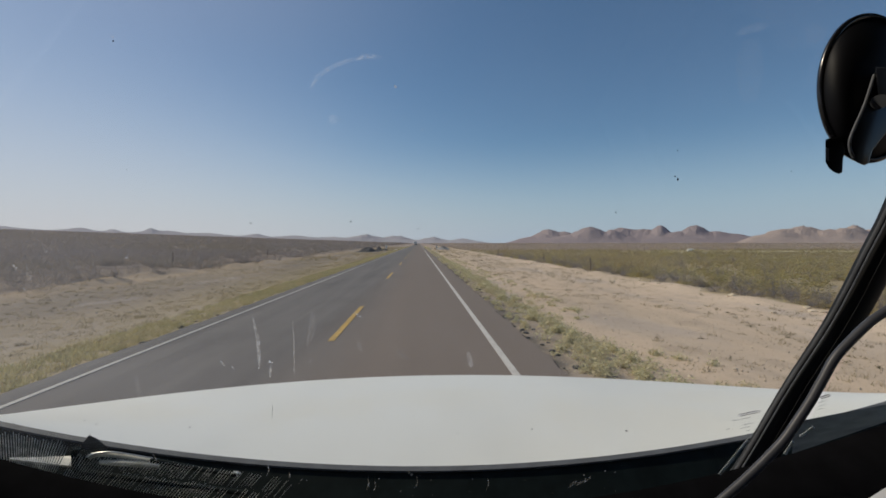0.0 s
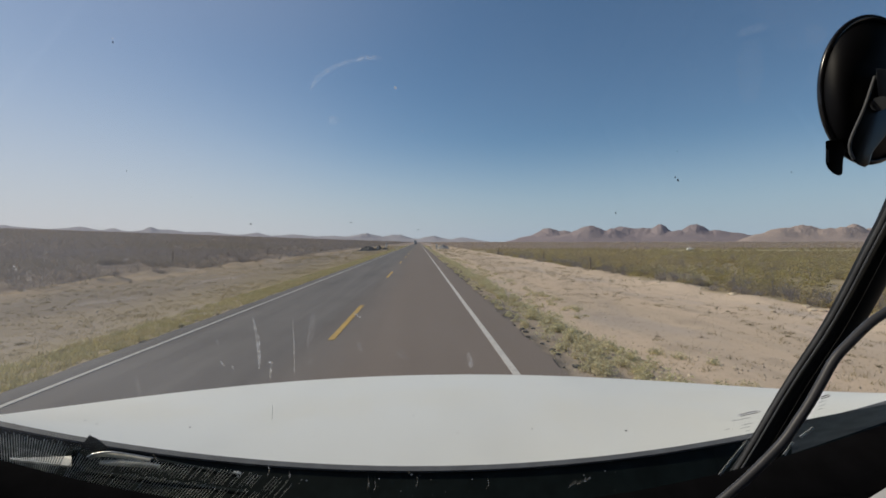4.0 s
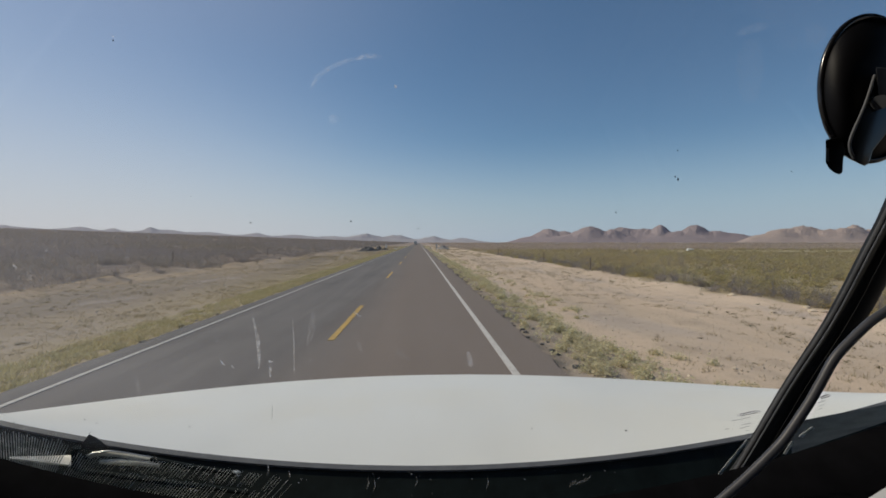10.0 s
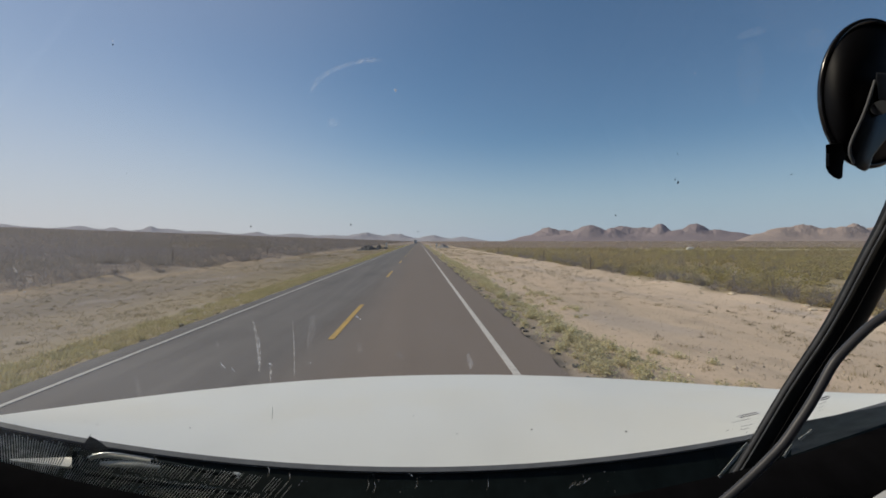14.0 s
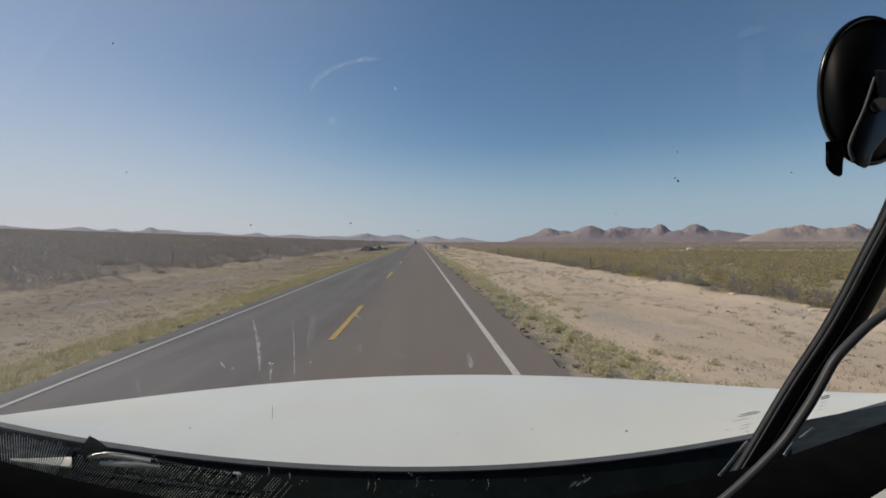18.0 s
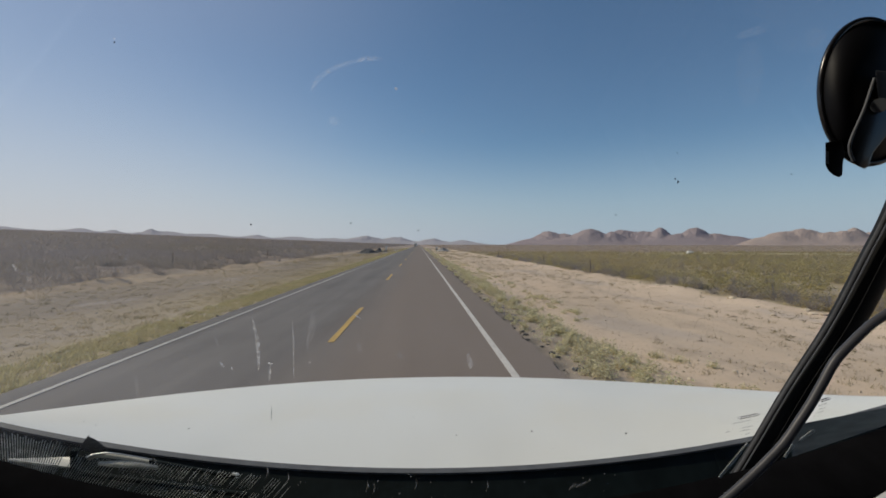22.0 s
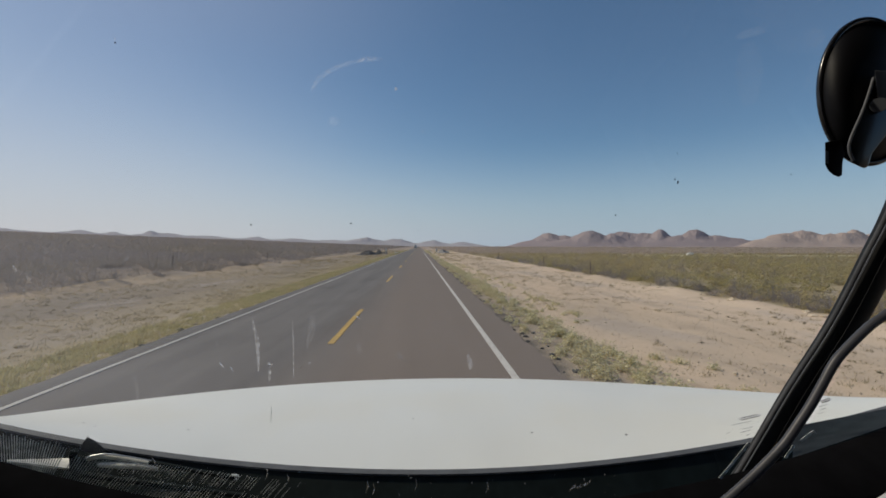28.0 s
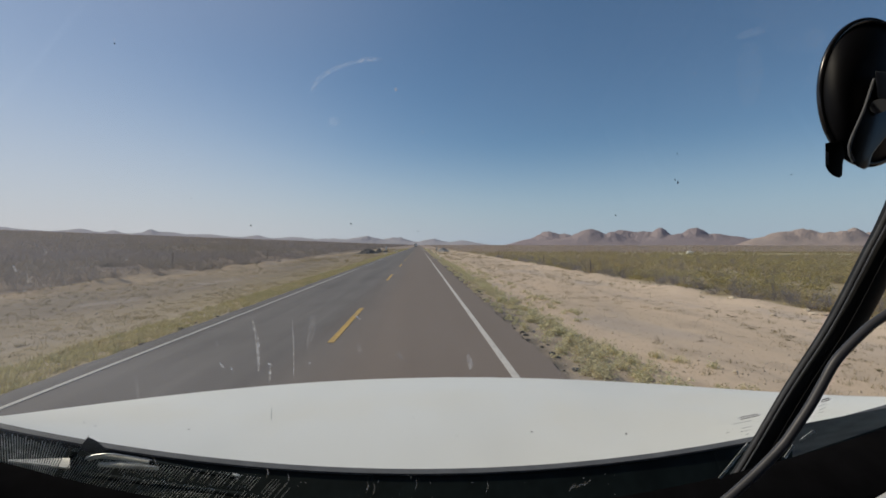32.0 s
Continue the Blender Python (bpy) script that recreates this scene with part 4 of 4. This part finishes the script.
streak([(-0.5038, -0.2538), (-0.4987, -0.2589), (-0.4936, -0.2666)], 0.0022, M_DROP, "dried insect splash")
streak([(-0.4809, -0.2628), (-0.4758, -0.2679), (-0.4707, -0.2755)], 0.0022, M_SMEAR, "dried insect splash")
streak([(-0.5102, -0.2054), (-0.5077, -0.2181)], 0.002, M_FAINT, "faint splash")
streak([(-0.4286, -0.1594), (-0.4247, -0.1811), (-0.4184, -0.2028), (-0.4158, -0.2385), (-0.4145, -0.2755)], 0.0032, M_SMEAR, "mottled dried run")
streak([(-0.3929, -0.2551), (-0.3890, -0.2602), (-0.3839, -0.2577)], 0.0024, M_DROP, "dried insect splash")
streak([(-0.3890, -0.2615), (-0.3890, -0.2793), (-0.3903, -0.2985)], 0.002, M_SMEAR, "dried run")
streak([(-0.3393, -0.1594), (-0.3367, -0.2181), (-0.3355, -0.2895)], 0.0011, M_SMEAR, "thin upright scratch")
streak([(-0.2934, -0.1467), (-0.2959, -0.1837), (-0.3048, -0.2232)], 0.006, M_VEIL, "faint run")
streak([(-0.2997, -0.2538), (-0.2985, -0.2589)], 0.0014, M_SMEAR, "tiny splash")
streak([(-0.2028, -0.1467), (-0.1952, -0.1505), (-0.1862, -0.1594)], 0.0022, M_DROP, "dried insect splash")
streak([(-0.1913, -0.2105), (-0.1849, -0.2360)], 0.004, M_FAINT, "faint smudge")
streak([(0.0574, -0.2360), (0.0612, -0.2538), (0.0625, -0.2691)], 0.005, M_SMEAR, "dried smudge")
streak([(-0.1008, -0.2309), (-0.0918, -0.2436), (-0.0791, -0.2538)], 0.009, M_FAINT, "faint smudge")
streak([(-0.6926, -0.2895), (-0.6888, -0.3125), (-0.6849, -0.3355)], 0.003, M_FAINT, "faint run")
streak([(-0.9005, -0.0013), (-0.8941, -0.0140)], 0.0018, M_SMEAR, "pale fleck")
streak([(-0.9694, -0.0370), (-0.9630, -0.0523)], 0.0022, M_SMEAR, "pale fleck")
streak([(-0.9362, -0.0472), (-0.9337, -0.0753)], 0.003, M_FAINT, "faint run")
streak([(-0.7500, 0.4809), (-0.7449, 0.4707)], 0.0016, M_SMEAR, "pale fleck")


def spot(a, b, r, material, label, tall=1.0):
    bm = bmesh.new()
    bmesh.ops.create_icosphere(bm, subdivisions=1, radius=r)
    for v in bm.verts:
        v.co *= 0.8 + 0.5 * rr.random()
        v.co.y *= 0.25
        v.co.z *= tall
    bmesh.ops.transform(bm, matrix=Matrix.Translation(on_glass(a, b)), verts=bm.verts)
    return part("spot", bm, material, screen, label)


spot(-0.1071, 0.3610, 0.0022, M_DROP, "white speck")
spot(-0.7143, -0.0255, 0.0017, M_DROP, "white speck")
spot(-0.9452, -0.0944, 0.0013, M_DROP, "white speck")
spot(-0.0459, 0.2640, 0.001, M_DROP, "white speck")
spot(-0.7462, 0.4732, 0.0013, M_DROP, "white speck")
for a, b, r in ((-0.4987, -0.2602, 0.0021), (-0.4936, -0.2653, 0.0013), (-0.4758, -0.2691, 0.0017), (-0.4719, -0.2742, 0.0012), (-0.3903, -0.2577, 0.0019), (-0.3839, -0.2577, 0.0012), (-0.1977, -0.1492, 0.0015), (-0.1875, -0.1569, 0.0018), (-0.4158, -0.2666, 0.0016), (-0.4145, -0.2538, 0.0012), (-0.4171, -0.2309, 0.0014), (-0.4145, -0.2105, 0.0012)):
    spot(a, b, r, M_DROP, "pale insect splash")
for a, b, r, tall in ((-0.7449, 0.4643, 0.0013, 1), (-0.5689, 0.1135, 0.0009, 1), (-0.4337, 0.0536, 0.0016, 1), (-0.2079, 0.0574, 0.0014, 1), (-0.0561, 0.0408, 0.0015, 0.7), (0.5293, 0.2168, 0.0011, 1), (0.5242, 0.1582, 0.0013, 1.3), (0.5306, 0.1518, 0.0016, 1.6), (0.3903, 0.0778, 0.0013, 1.1), (0.6020, 0.0791, 0.0009, 1), (0.7870, 0.1696, 0.0012, 1), (-0.7143, 0.1735, 0.0009, 1), (-0.0740, 0.0727, 0.0007, 1), (-0.0676, 0.0638, 0.0008, 1), (-0.0612, 0.0676, 0.0006, 1)):
    spot(a, b, r * 0.75, M_SPOT, "dark insect speck", tall)
for k in range(46):
    spot(rr.uniform(-0.95, 0.75), rr.uniform(-0.45, 0.5), rr.uniform(0.0003, 0.0007), rr.choice((M_SPOT, M_DROP, M_DROP)), "tiny speck")
# printed slanting lines along the lower edge of the pane, sparser and finer rightwards
x = -1.0
while x < -0.33:
    k = min(1.0, max(0.0, (x + 0.97) / 0.22))
    worn = min(1.0, max(0.0, (x + 0.58) / 0.25))
    top = -0.410 - 0.17 * (x + 1) if x < -0.83 else -0.462 - 0.115 * (x + 0.82) - 0.02 * max(0.0, x + 0.5)
    low = max(-0.570, -0.478 - 0.245 * (x + 1))
    slant = -0.06 + 0.95 * k
    # lines are cut at mid to leave a dark band for the wiper's shadow
    mid = -0.500 - 0.13 * (x + 0.74) + rr.uniform(-0.004, 0.004)
    cuts = ((top, mid + 0.003), (mid - 0.003, low)) if -0.72 < x < -0.36 else ((top + rr.uniform(-0.012, 0), low),)
    for b0, b1 in cuts:
        if b0 - b1 > 0.006 and rr.random() < 0.95 - 0.5 * worn:
            p, q = on_glass(x - slant * (top - b0), b0, 0.004), on_glass(x - slant * (top - b1), b1, 0.004)
            fine = 1.0 - 0.5 * worn
            part("printed_line", tube([p, p.lerp(q, 0.5), q], [0.0006 * fine, 0.0009 * fine, 0.0007 * fine], 4), M_FRIT, screen)
    x += 0.0062 + 0.0008 * k

# stone chips and specks on the bonnet
NET = [(u / 90, v / 60) for u in range(4, 87) for v in range(1, 48)]
WAYS = []
for u, v in NET:
    q = SIGHT.inverted() @ Vector(bonnet(u, v))
    WAYS.append((-q.x / q.z, -q.y / q.z))
WAYS = np.array(WAYS)
for a, b, r in ((-0.5829, -0.4031, 0.0030), (-0.7895, -0.3967, 0.0024), (-0.8125, -0.3878, 0.0022), (-0.1964, -0.3418, 0.0024), (-0.0625, -0.3737, 0.0026), (0.0395, -0.4196, 0.0024), (0.2079, -0.4043, 0.0028), (0.4145, -0.4094, 0.0034), (0.1390, -0.3699, 0.0020), (0.1301, -0.3776, 0.0020), (0.3329, -0.3559, 0.0020), (0.3584, -0.3278, 0.0016), (-0.9656, -0.3941, 0.0020), (-0.2832, -0.4260, 0.0015), (-0.1071, -0.3750, 0.0015), (-0.4643, -0.3661, 0.0014), (0.5051, -0.3584, 0.0016), (0.2564, -0.4452, 0.0014)):
    u, v = NET[int(np.argmin(((WAYS - (a, b)) ** 2).sum(1)))]
    bm = bmesh.new()
    bmesh.ops.create_icosphere(bm, subdivisions=1, radius=r)
    bmesh.ops.transform(bm, matrix=Matrix.Translation(bonnet(u, v)) @ Matrix.Diagonal((1, 1.6, 0.4, 1)), verts=bm.verts)
    part("stone_chip", bm, M_SPOT, van, "dark stone chip in the paint")

# a label's double reflection in the glass, built as plain bars
for label_line, rows in (
    ([(0.6658, -0.3788), (0.7130, -0.3686)], ((0.6505, -0.3916, 0.6926, -0.3827), (0.6735, -0.4005, 0.6977, -0.3954), (0.6696, -0.4082, 0.6913, -0.4031), (0.6824, -0.4145, 0.6901, -0.4120), (0.6365, -0.4107, 0.6454, -0.4082), (0.6862, -0.4209, 0.6901, -0.4196))),
    ([(0.8508, -0.3393), (0.8712, -0.3329)], ((0.8457, -0.3508, 0.8648, -0.3444), (0.8482, -0.3584, 0.8622, -0.3533), (0.8457, -0.3661, 0.8571, -0.3622)))):
    p, q = (on_glass(*w, 0.005) for w in label_line)
    st = part("label_reflection", tube([p, p.lerp(q, 0.1), p.lerp(q, 0.9), q], [0.0040, 0.0062, 0.0062, 0.0040], 8, 0.2), M_EDGE_DARK, screen, "reflection of a grey warning label with unreadable small print, built as bars")
    p, q = (on_glass(*w, 0.008) for w in label_line)
    part("label_face", tube([p, p.lerp(q, 0.1), p.lerp(q, 0.9), q], [0.0022, 0.0042, 0.0042, 0.0022], 8, 0.2), M_PAPER, st, "pale face of the reflected label")
    for k in range(7):
        c = p.lerp(q, 0.12 + 0.12 * k)
        part("print_bar", box((0.0030 + 0.0012 * (k % 2), 0.0006, 0.0045), c - Vector((0, 0.001, 0))), M_SEAL, st, "dark unreadable letter bar")
    for a0, b0, a1, b1 in rows:
        part("print_bar", tube([on_glass(a0, b0, 0.005), on_glass(a1, b1, 0.005)], 0.0010, 4, 0.3), M_SEAL, st, "row of tiny print")

# pillar beside the screen, with a seal and a ribbed gasket
line = [(0.5944, -0.6173), (0.6365, -0.5663), (0.6773, -0.5153), (0.7219, -0.4452), (0.7985, -0.3176), (0.8750, -0.2028), (0.9133, -0.1390), (0.9477, -0.0753), (0.9809, -0.0115), (1.0153, 0.0523), (1.0497, 0.1224), (1.1046, 0.2436), (1.1939, 0.4349), (1.2832, 0.6390)]


def post(shift, near=0.0):
    """The pillar's line, moved sideways and towards the eye."""
    return curved([out(a + shift + 0.008, b, 0.62 - 0.22 * b - near) for a, b in line], 4)


pts = post(0)
wide = [0.033 * (p - SIGHT.translation).length / 1.15 for p in pts]
pillar = part("windscreen_pillar", tube(pts, wide, 16, 0.8), M_PILLAR, van, "black windscreen pillar", True)
part("trim_seal", tube(post(-0.0330, 0.012)[8:], 0.0038, 8), M_EDGE_DARK, pillar, "grey rubber trim", True)
part("trim_bead", tube(post(-0.0235, 0.022)[9:], 0.0010, 6), M_EDGE, pillar, "thin pale trim bead", True)
part("cover_seam", tube(post(0.012, 0.034), 0.0006, 5), M_CABIN, pillar, "fine seam of the cover", True)
for a0, b0, a1, b1, n in ((0.6212, -0.5115, 0.6837, -0.4362, 24), (0.7143, -0.4911, 0.7500, -0.4617, 12), (0.7679, -0.4656, 0.7857, -0.4401, 9), (0.8036, -0.4273, 0.8316, -0.4069, 10)):
    for k in range(n):
        f = k / (n - 1)
        a, b = a0 + (a1 - a0) * f, b0 + (b1 - b0) * f
        part("gasket_rib", tube(lane([(a, b), (a + 0.0048, b - 0.0036)], 0.60), 0.0007, 4), M_FRIT, pillar)
corner = part("cowl_corner", sheet(14, 4, lambda u, v: out(0.786 + 0.224 * u, -0.394 + 0.043 * u - (0.0715 - 0.033 * u) * v, 0.97 - 0.16 * v)), M_DUSTY, cowl, "dusty grey corner of the cowl", True)

# dashboard, its ridge rising to both sides
def dash_top(u, v):
    s = -1.05 + 2.3 * u
    q = 0.62 - (0.19 if s < 0 else 0.15) * s * s
    if v < 0.5:
        k = v / 0.5
        d, z = 0.80 - 0.20 * k, -(q + 0.05 * (1 - k)) * (0.80 - 0.20 * k)
    else:
        k = (v - 0.5) / 0.5
        d, z = 0.60 - 0.16 * k, -q * 0.60 - 0.30 * k ** 1.5
    return (s * d * 1.02, d, Z + z)


dash = part("dashboard", sheet(48, 14, dash_top, 0.015), M_DASH, van, "matt black dashboard", True)
# the grey curve stands in for a glint along the dash edge
part("dash_trim", tube(curved(lane([(-1.0255, -0.5319), (-0.9490, -0.5446), (-0.8788, -0.5587), (-0.8087, -0.5765)], 0.56)), 0.0012, 6), M_SEAL, dash, "thin grey edge trim that carries the dashboard's glint", True)
part("dash_trim", tube(curved(lane([(0.9133, -0.5217), (0.9579, -0.4898), (1.0000, -0.4656), (1.0408, -0.4528)], 0.62)), 0.0016, 6), M_CABIN, dash, "dark brown trim", True)

# shell of the van round the camera, added out of view; keeps the cabin dark
part("cab_roof", box((2.36, 5.6, 0.06), (0, -2.35, Z + 0.56), 0.02), M_HOOD, van, "white roof")
part("headlining", box((2.0, 5.5, 0.03), (0, -2.33, Z + 0.51), 0.01), M_CABIN, van, "dark headlining")
for sx in (-1, 1):
    part("side_panel", box((0.05, 5.7, 1.25), (1.19 * sx, -2.0, 1.08), 0.02), M_HOOD, van, "white side panel")
    part("side_panel", box((0.05, 4.6, 0.85), (1.19 * sx, -2.9, 2.14), 0.02), M_HOOD, van, "white upper side panel")
    part("door_lining", box((0.04, 1.6, 0.62), (1.13 * sx, 0.05, 1.42), 0.02), M_CABIN, van, "dark door lining")
    part("wing", box((0.06, 1.15, 0.75), (1.19 * sx, 0.95, 0.85), 0.03), M_HOOD, van, "white front wing")
    for wy in (1.15, -3.3):
        bm = bmesh.new()
        bmesh.ops.create_cone(bm, cap_ends=True, segments=32, radius1=0.38, radius2=0.38, depth=0.26, matrix=pose(1.04 * sx, wy, 0.40, 0, 90, 0))
        wheel = part("wheel", bm, M_TYRE, van, "black tyre")
        bm = bmesh.new()
        bmesh.ops.create_cone(bm, cap_ends=True, segments=24, radius1=0.22, radius2=0.20, depth=0.28, matrix=pose(1.04 * sx, wy, 0.40, 0, 90, 0))
        part("rim", bm, M_STEEL, wheel, "steel rim")
part("rear_wall", box((2.36, 0.05, 2.1), (0, -5.1, 1.52), 0.02), M_HOOD, van, "white rear wall")
part("bulkhead", box((2.3, 0.04, 1.9), (0, -1.3, 1.62), 0.01), M_CABIN, van, "dark lining behind the seats")
part("cab_floor", box((2.3, 6.0, 0.06), (0, -2.1, 0.72), 0.01), M_CABIN, van, "dark floor")


# ---- the suction mount and the cable ----
holder = tagged(new("suction_mount"), "black plastic suction-cup holder with a locking lever", "phone holder")
holder.matrix_world = Matrix.Translation((0.4272, 0.40, Z + 0.1480)) @ pose(0, 0, 0, 89.2, 0, -3.07)
K = 0.420 / 784.0  # metres for a unit of the holder's drawing


def hp(x, y, z=0.0):
    d = 0.420 - z
    return ((756 + x) * d / 784 - 756 * K, (291 + y) * d / 784 - 291 * K, z)


def lathe_cup(u, v):
    a, r = u * math.tau, min(1.0, v * 1.15)
    z = 0.020 * (1 - r ** 3.0) - (0.016 * (v - 0.87) / 0.13 if v > 0.87 else 0)
    return hp(84 * r * math.cos(a) - 3, 127 * r * math.sin(a) - 10, z)


cup = sheet(56, 18, lathe_cup)
bmesh.ops.remove_doubles(cup, verts=cup.verts, dist=0.0004)
bmesh.ops.recalc_face_normals(cup, faces=cup.faces)
cup = part("cup", cup, M_SATIN, holder, "matt black domed cup", True)
part("rim", tube([hp(84 * math.cos(a) - 3, 127 * math.sin(a) - 10, 0.0) for a in (k * math.tau / 64 for k in range(65))], 0.0032, 10), M_GLOSSBLACK, cup, "glossy rim", True)


def slab(outline, z0, z1, bevel=0.0008):
    """A flat shape with rounded edges from its outline."""
    bm = bmesh.new()
    low = [bm.verts.new(hp(x, y, z0)) for x, y in outline]
    top = [bm.verts.new(hp(x, y, z1)) for x, y in outline]
    n = len(outline)
    bm.faces.new(top)
    bm.faces.new(low[::-1])
    for k in range(n):
        bm.faces.new((low[k], low[(k + 1) % n], top[(k + 1) % n], top[k]))
    bmesh.ops.recalc_face_normals(bm, faces=bm.faces)
    bmesh.ops.bevel(bm, geom=bm.edges[:], offset=bevel, segments=2, affect="EDGES", profile=0.6)
    return bm


part("release_tab", slab([(-79, -100), (-79, -140), (-74, -150), (-65, -158), (-55, -162), (-49, -158), (-48, -135), (-44, -120), (-50, -95)], 0.000, 0.008), M_BLACK, holder, "black release tab", True)
# lighter slab drawn in as the highlight on the tab's left edge
part("tab_highlight", slab([(-79, -114), (-73, -116), (-73, -139), (-79, -137)], 0.0075, 0.0095, 0.0003), M_SEAL, holder, "light strip for the edge highlight")
lever = part("lever", slab([(9, 14), (45, 14), (45, -70), (28, -90), (4, -120), (-2, -142), (-10, -147), (-24, -141), (-35, -126), (-36, -100), (-12, -45)], 0.022, 0.031), M_GLOSSBLACK, holder, "glossy black lever", True)
part("lever_edge", tube(curved([hp(8, 14, 0.031), hp(-10, -40, 0.0325), hp(-33, -93, 0.0325), hp(-36, -115, 0.031), hp(-29, -133, 0.030)]), 0.0012, 8), M_EDGE, lever, "pale edge", True)
part("hinge_block", slab([(10, 28), (50, 24), (50, -24), (14, -20)], 0.026, 0.0335), M_SEAL, lever, "grey hinge block", True)
part("screw", tube([hp(17, -34, 0.029), hp(17, -34, 0.036)], 0.0062, 14), M_SEAL, holder, "dark grey screw", True)
part("neck", tube([(0.0, 0.0, -0.008), (0.045, 0.017, -0.055), (0.085, 0.032, -0.10)], [0.022, 0.026, 0.034], 16), M_BLACK, holder, "black suction neck", True)

wire = tagged(new("cable"), "grey charging cable hanging along the windscreen pillar", "cable")
wire.matrix_world = pose(0, 0, Z)
part("sheath", tube(curved([out(a, b, 0.5) - Vector((0, 0, Z)) for a, b in [(1.0408, -0.1199), (1.0000, -0.1480), (0.9643, -0.1722), (0.9222, -0.2117), (0.8839, -0.2538), (0.8546, -0.3048), (0.8291, -0.3495), (0.7997, -0.3941), (0.7679, -0.4388), (0.7232, -0.4860), (0.6722, -0.5344), (0.6199, -0.5791)]]), 0.0049, 12), M_CABLE, wire, "", True)

note = tagged(new("paper"), "curled white paper lying on the dashboard corner", "paper")
note.matrix_world = pose(0, 0, Z)
part("sheet", sheet(10, 6, lambda u, v: (0.575 + 0.09 * u, 0.540 - 0.05 * v, -0.3395 + 0.036 * math.sin(u * 1.5) - 0.05 * v), 0.002), M_PAPER, note, "", True)
for k in range(9):
    a, b = 0.285 + 0.0055 * k, -0.540 + 0.0022 * k + rr.uniform(-0.003, 0.003)
    streak([(a, b), (a + 0.003, b + 0.006 + rr.uniform(0, 0.004))], 0.0009, M_SMEAR, "white scuff")
for k in range(34):
    spot(rr.uniform(-0.35, 0.45), rr.uniform(-0.56, -0.495), rr.uniform(0.0005, 0.0012), M_DROP, "pale speck")
for a, b in ((-0.395, -0.49), (-0.17, -0.52), (-0.155, -0.525), (-0.06, -0.515), (0.10, -0.52)):
    streak([(a, b), (a + 0.002, b - 0.012), (a - 0.003, b - 0.024)], 0.0009, M_SMEAR, "thin dried run")
for a, b, c, d in ((-0.572, -0.538, -0.569, -0.549), (-0.562, -0.541, -0.556, -0.552), (-0.656, -0.462, -0.644, -0.484), (-0.531, -0.516, -0.515, -0.543), (-0.349, -0.503, -0.347, -0.518), (-0.700, -0.503, -0.692, -0.496), (-0.845, -0.440, -0.838, -0.446)):
    streak([(a, b), ((a + c) / 2 + 0.002, (b + d) / 2), (c, d)], 0.0010, M_SMEAR, "pale scratch")
streak([(-0.3852, -0.3533), (-0.3852, -0.3686), (-0.3865, -0.3878)], 0.0003, M_SEAL, "hair-thin dark crack")
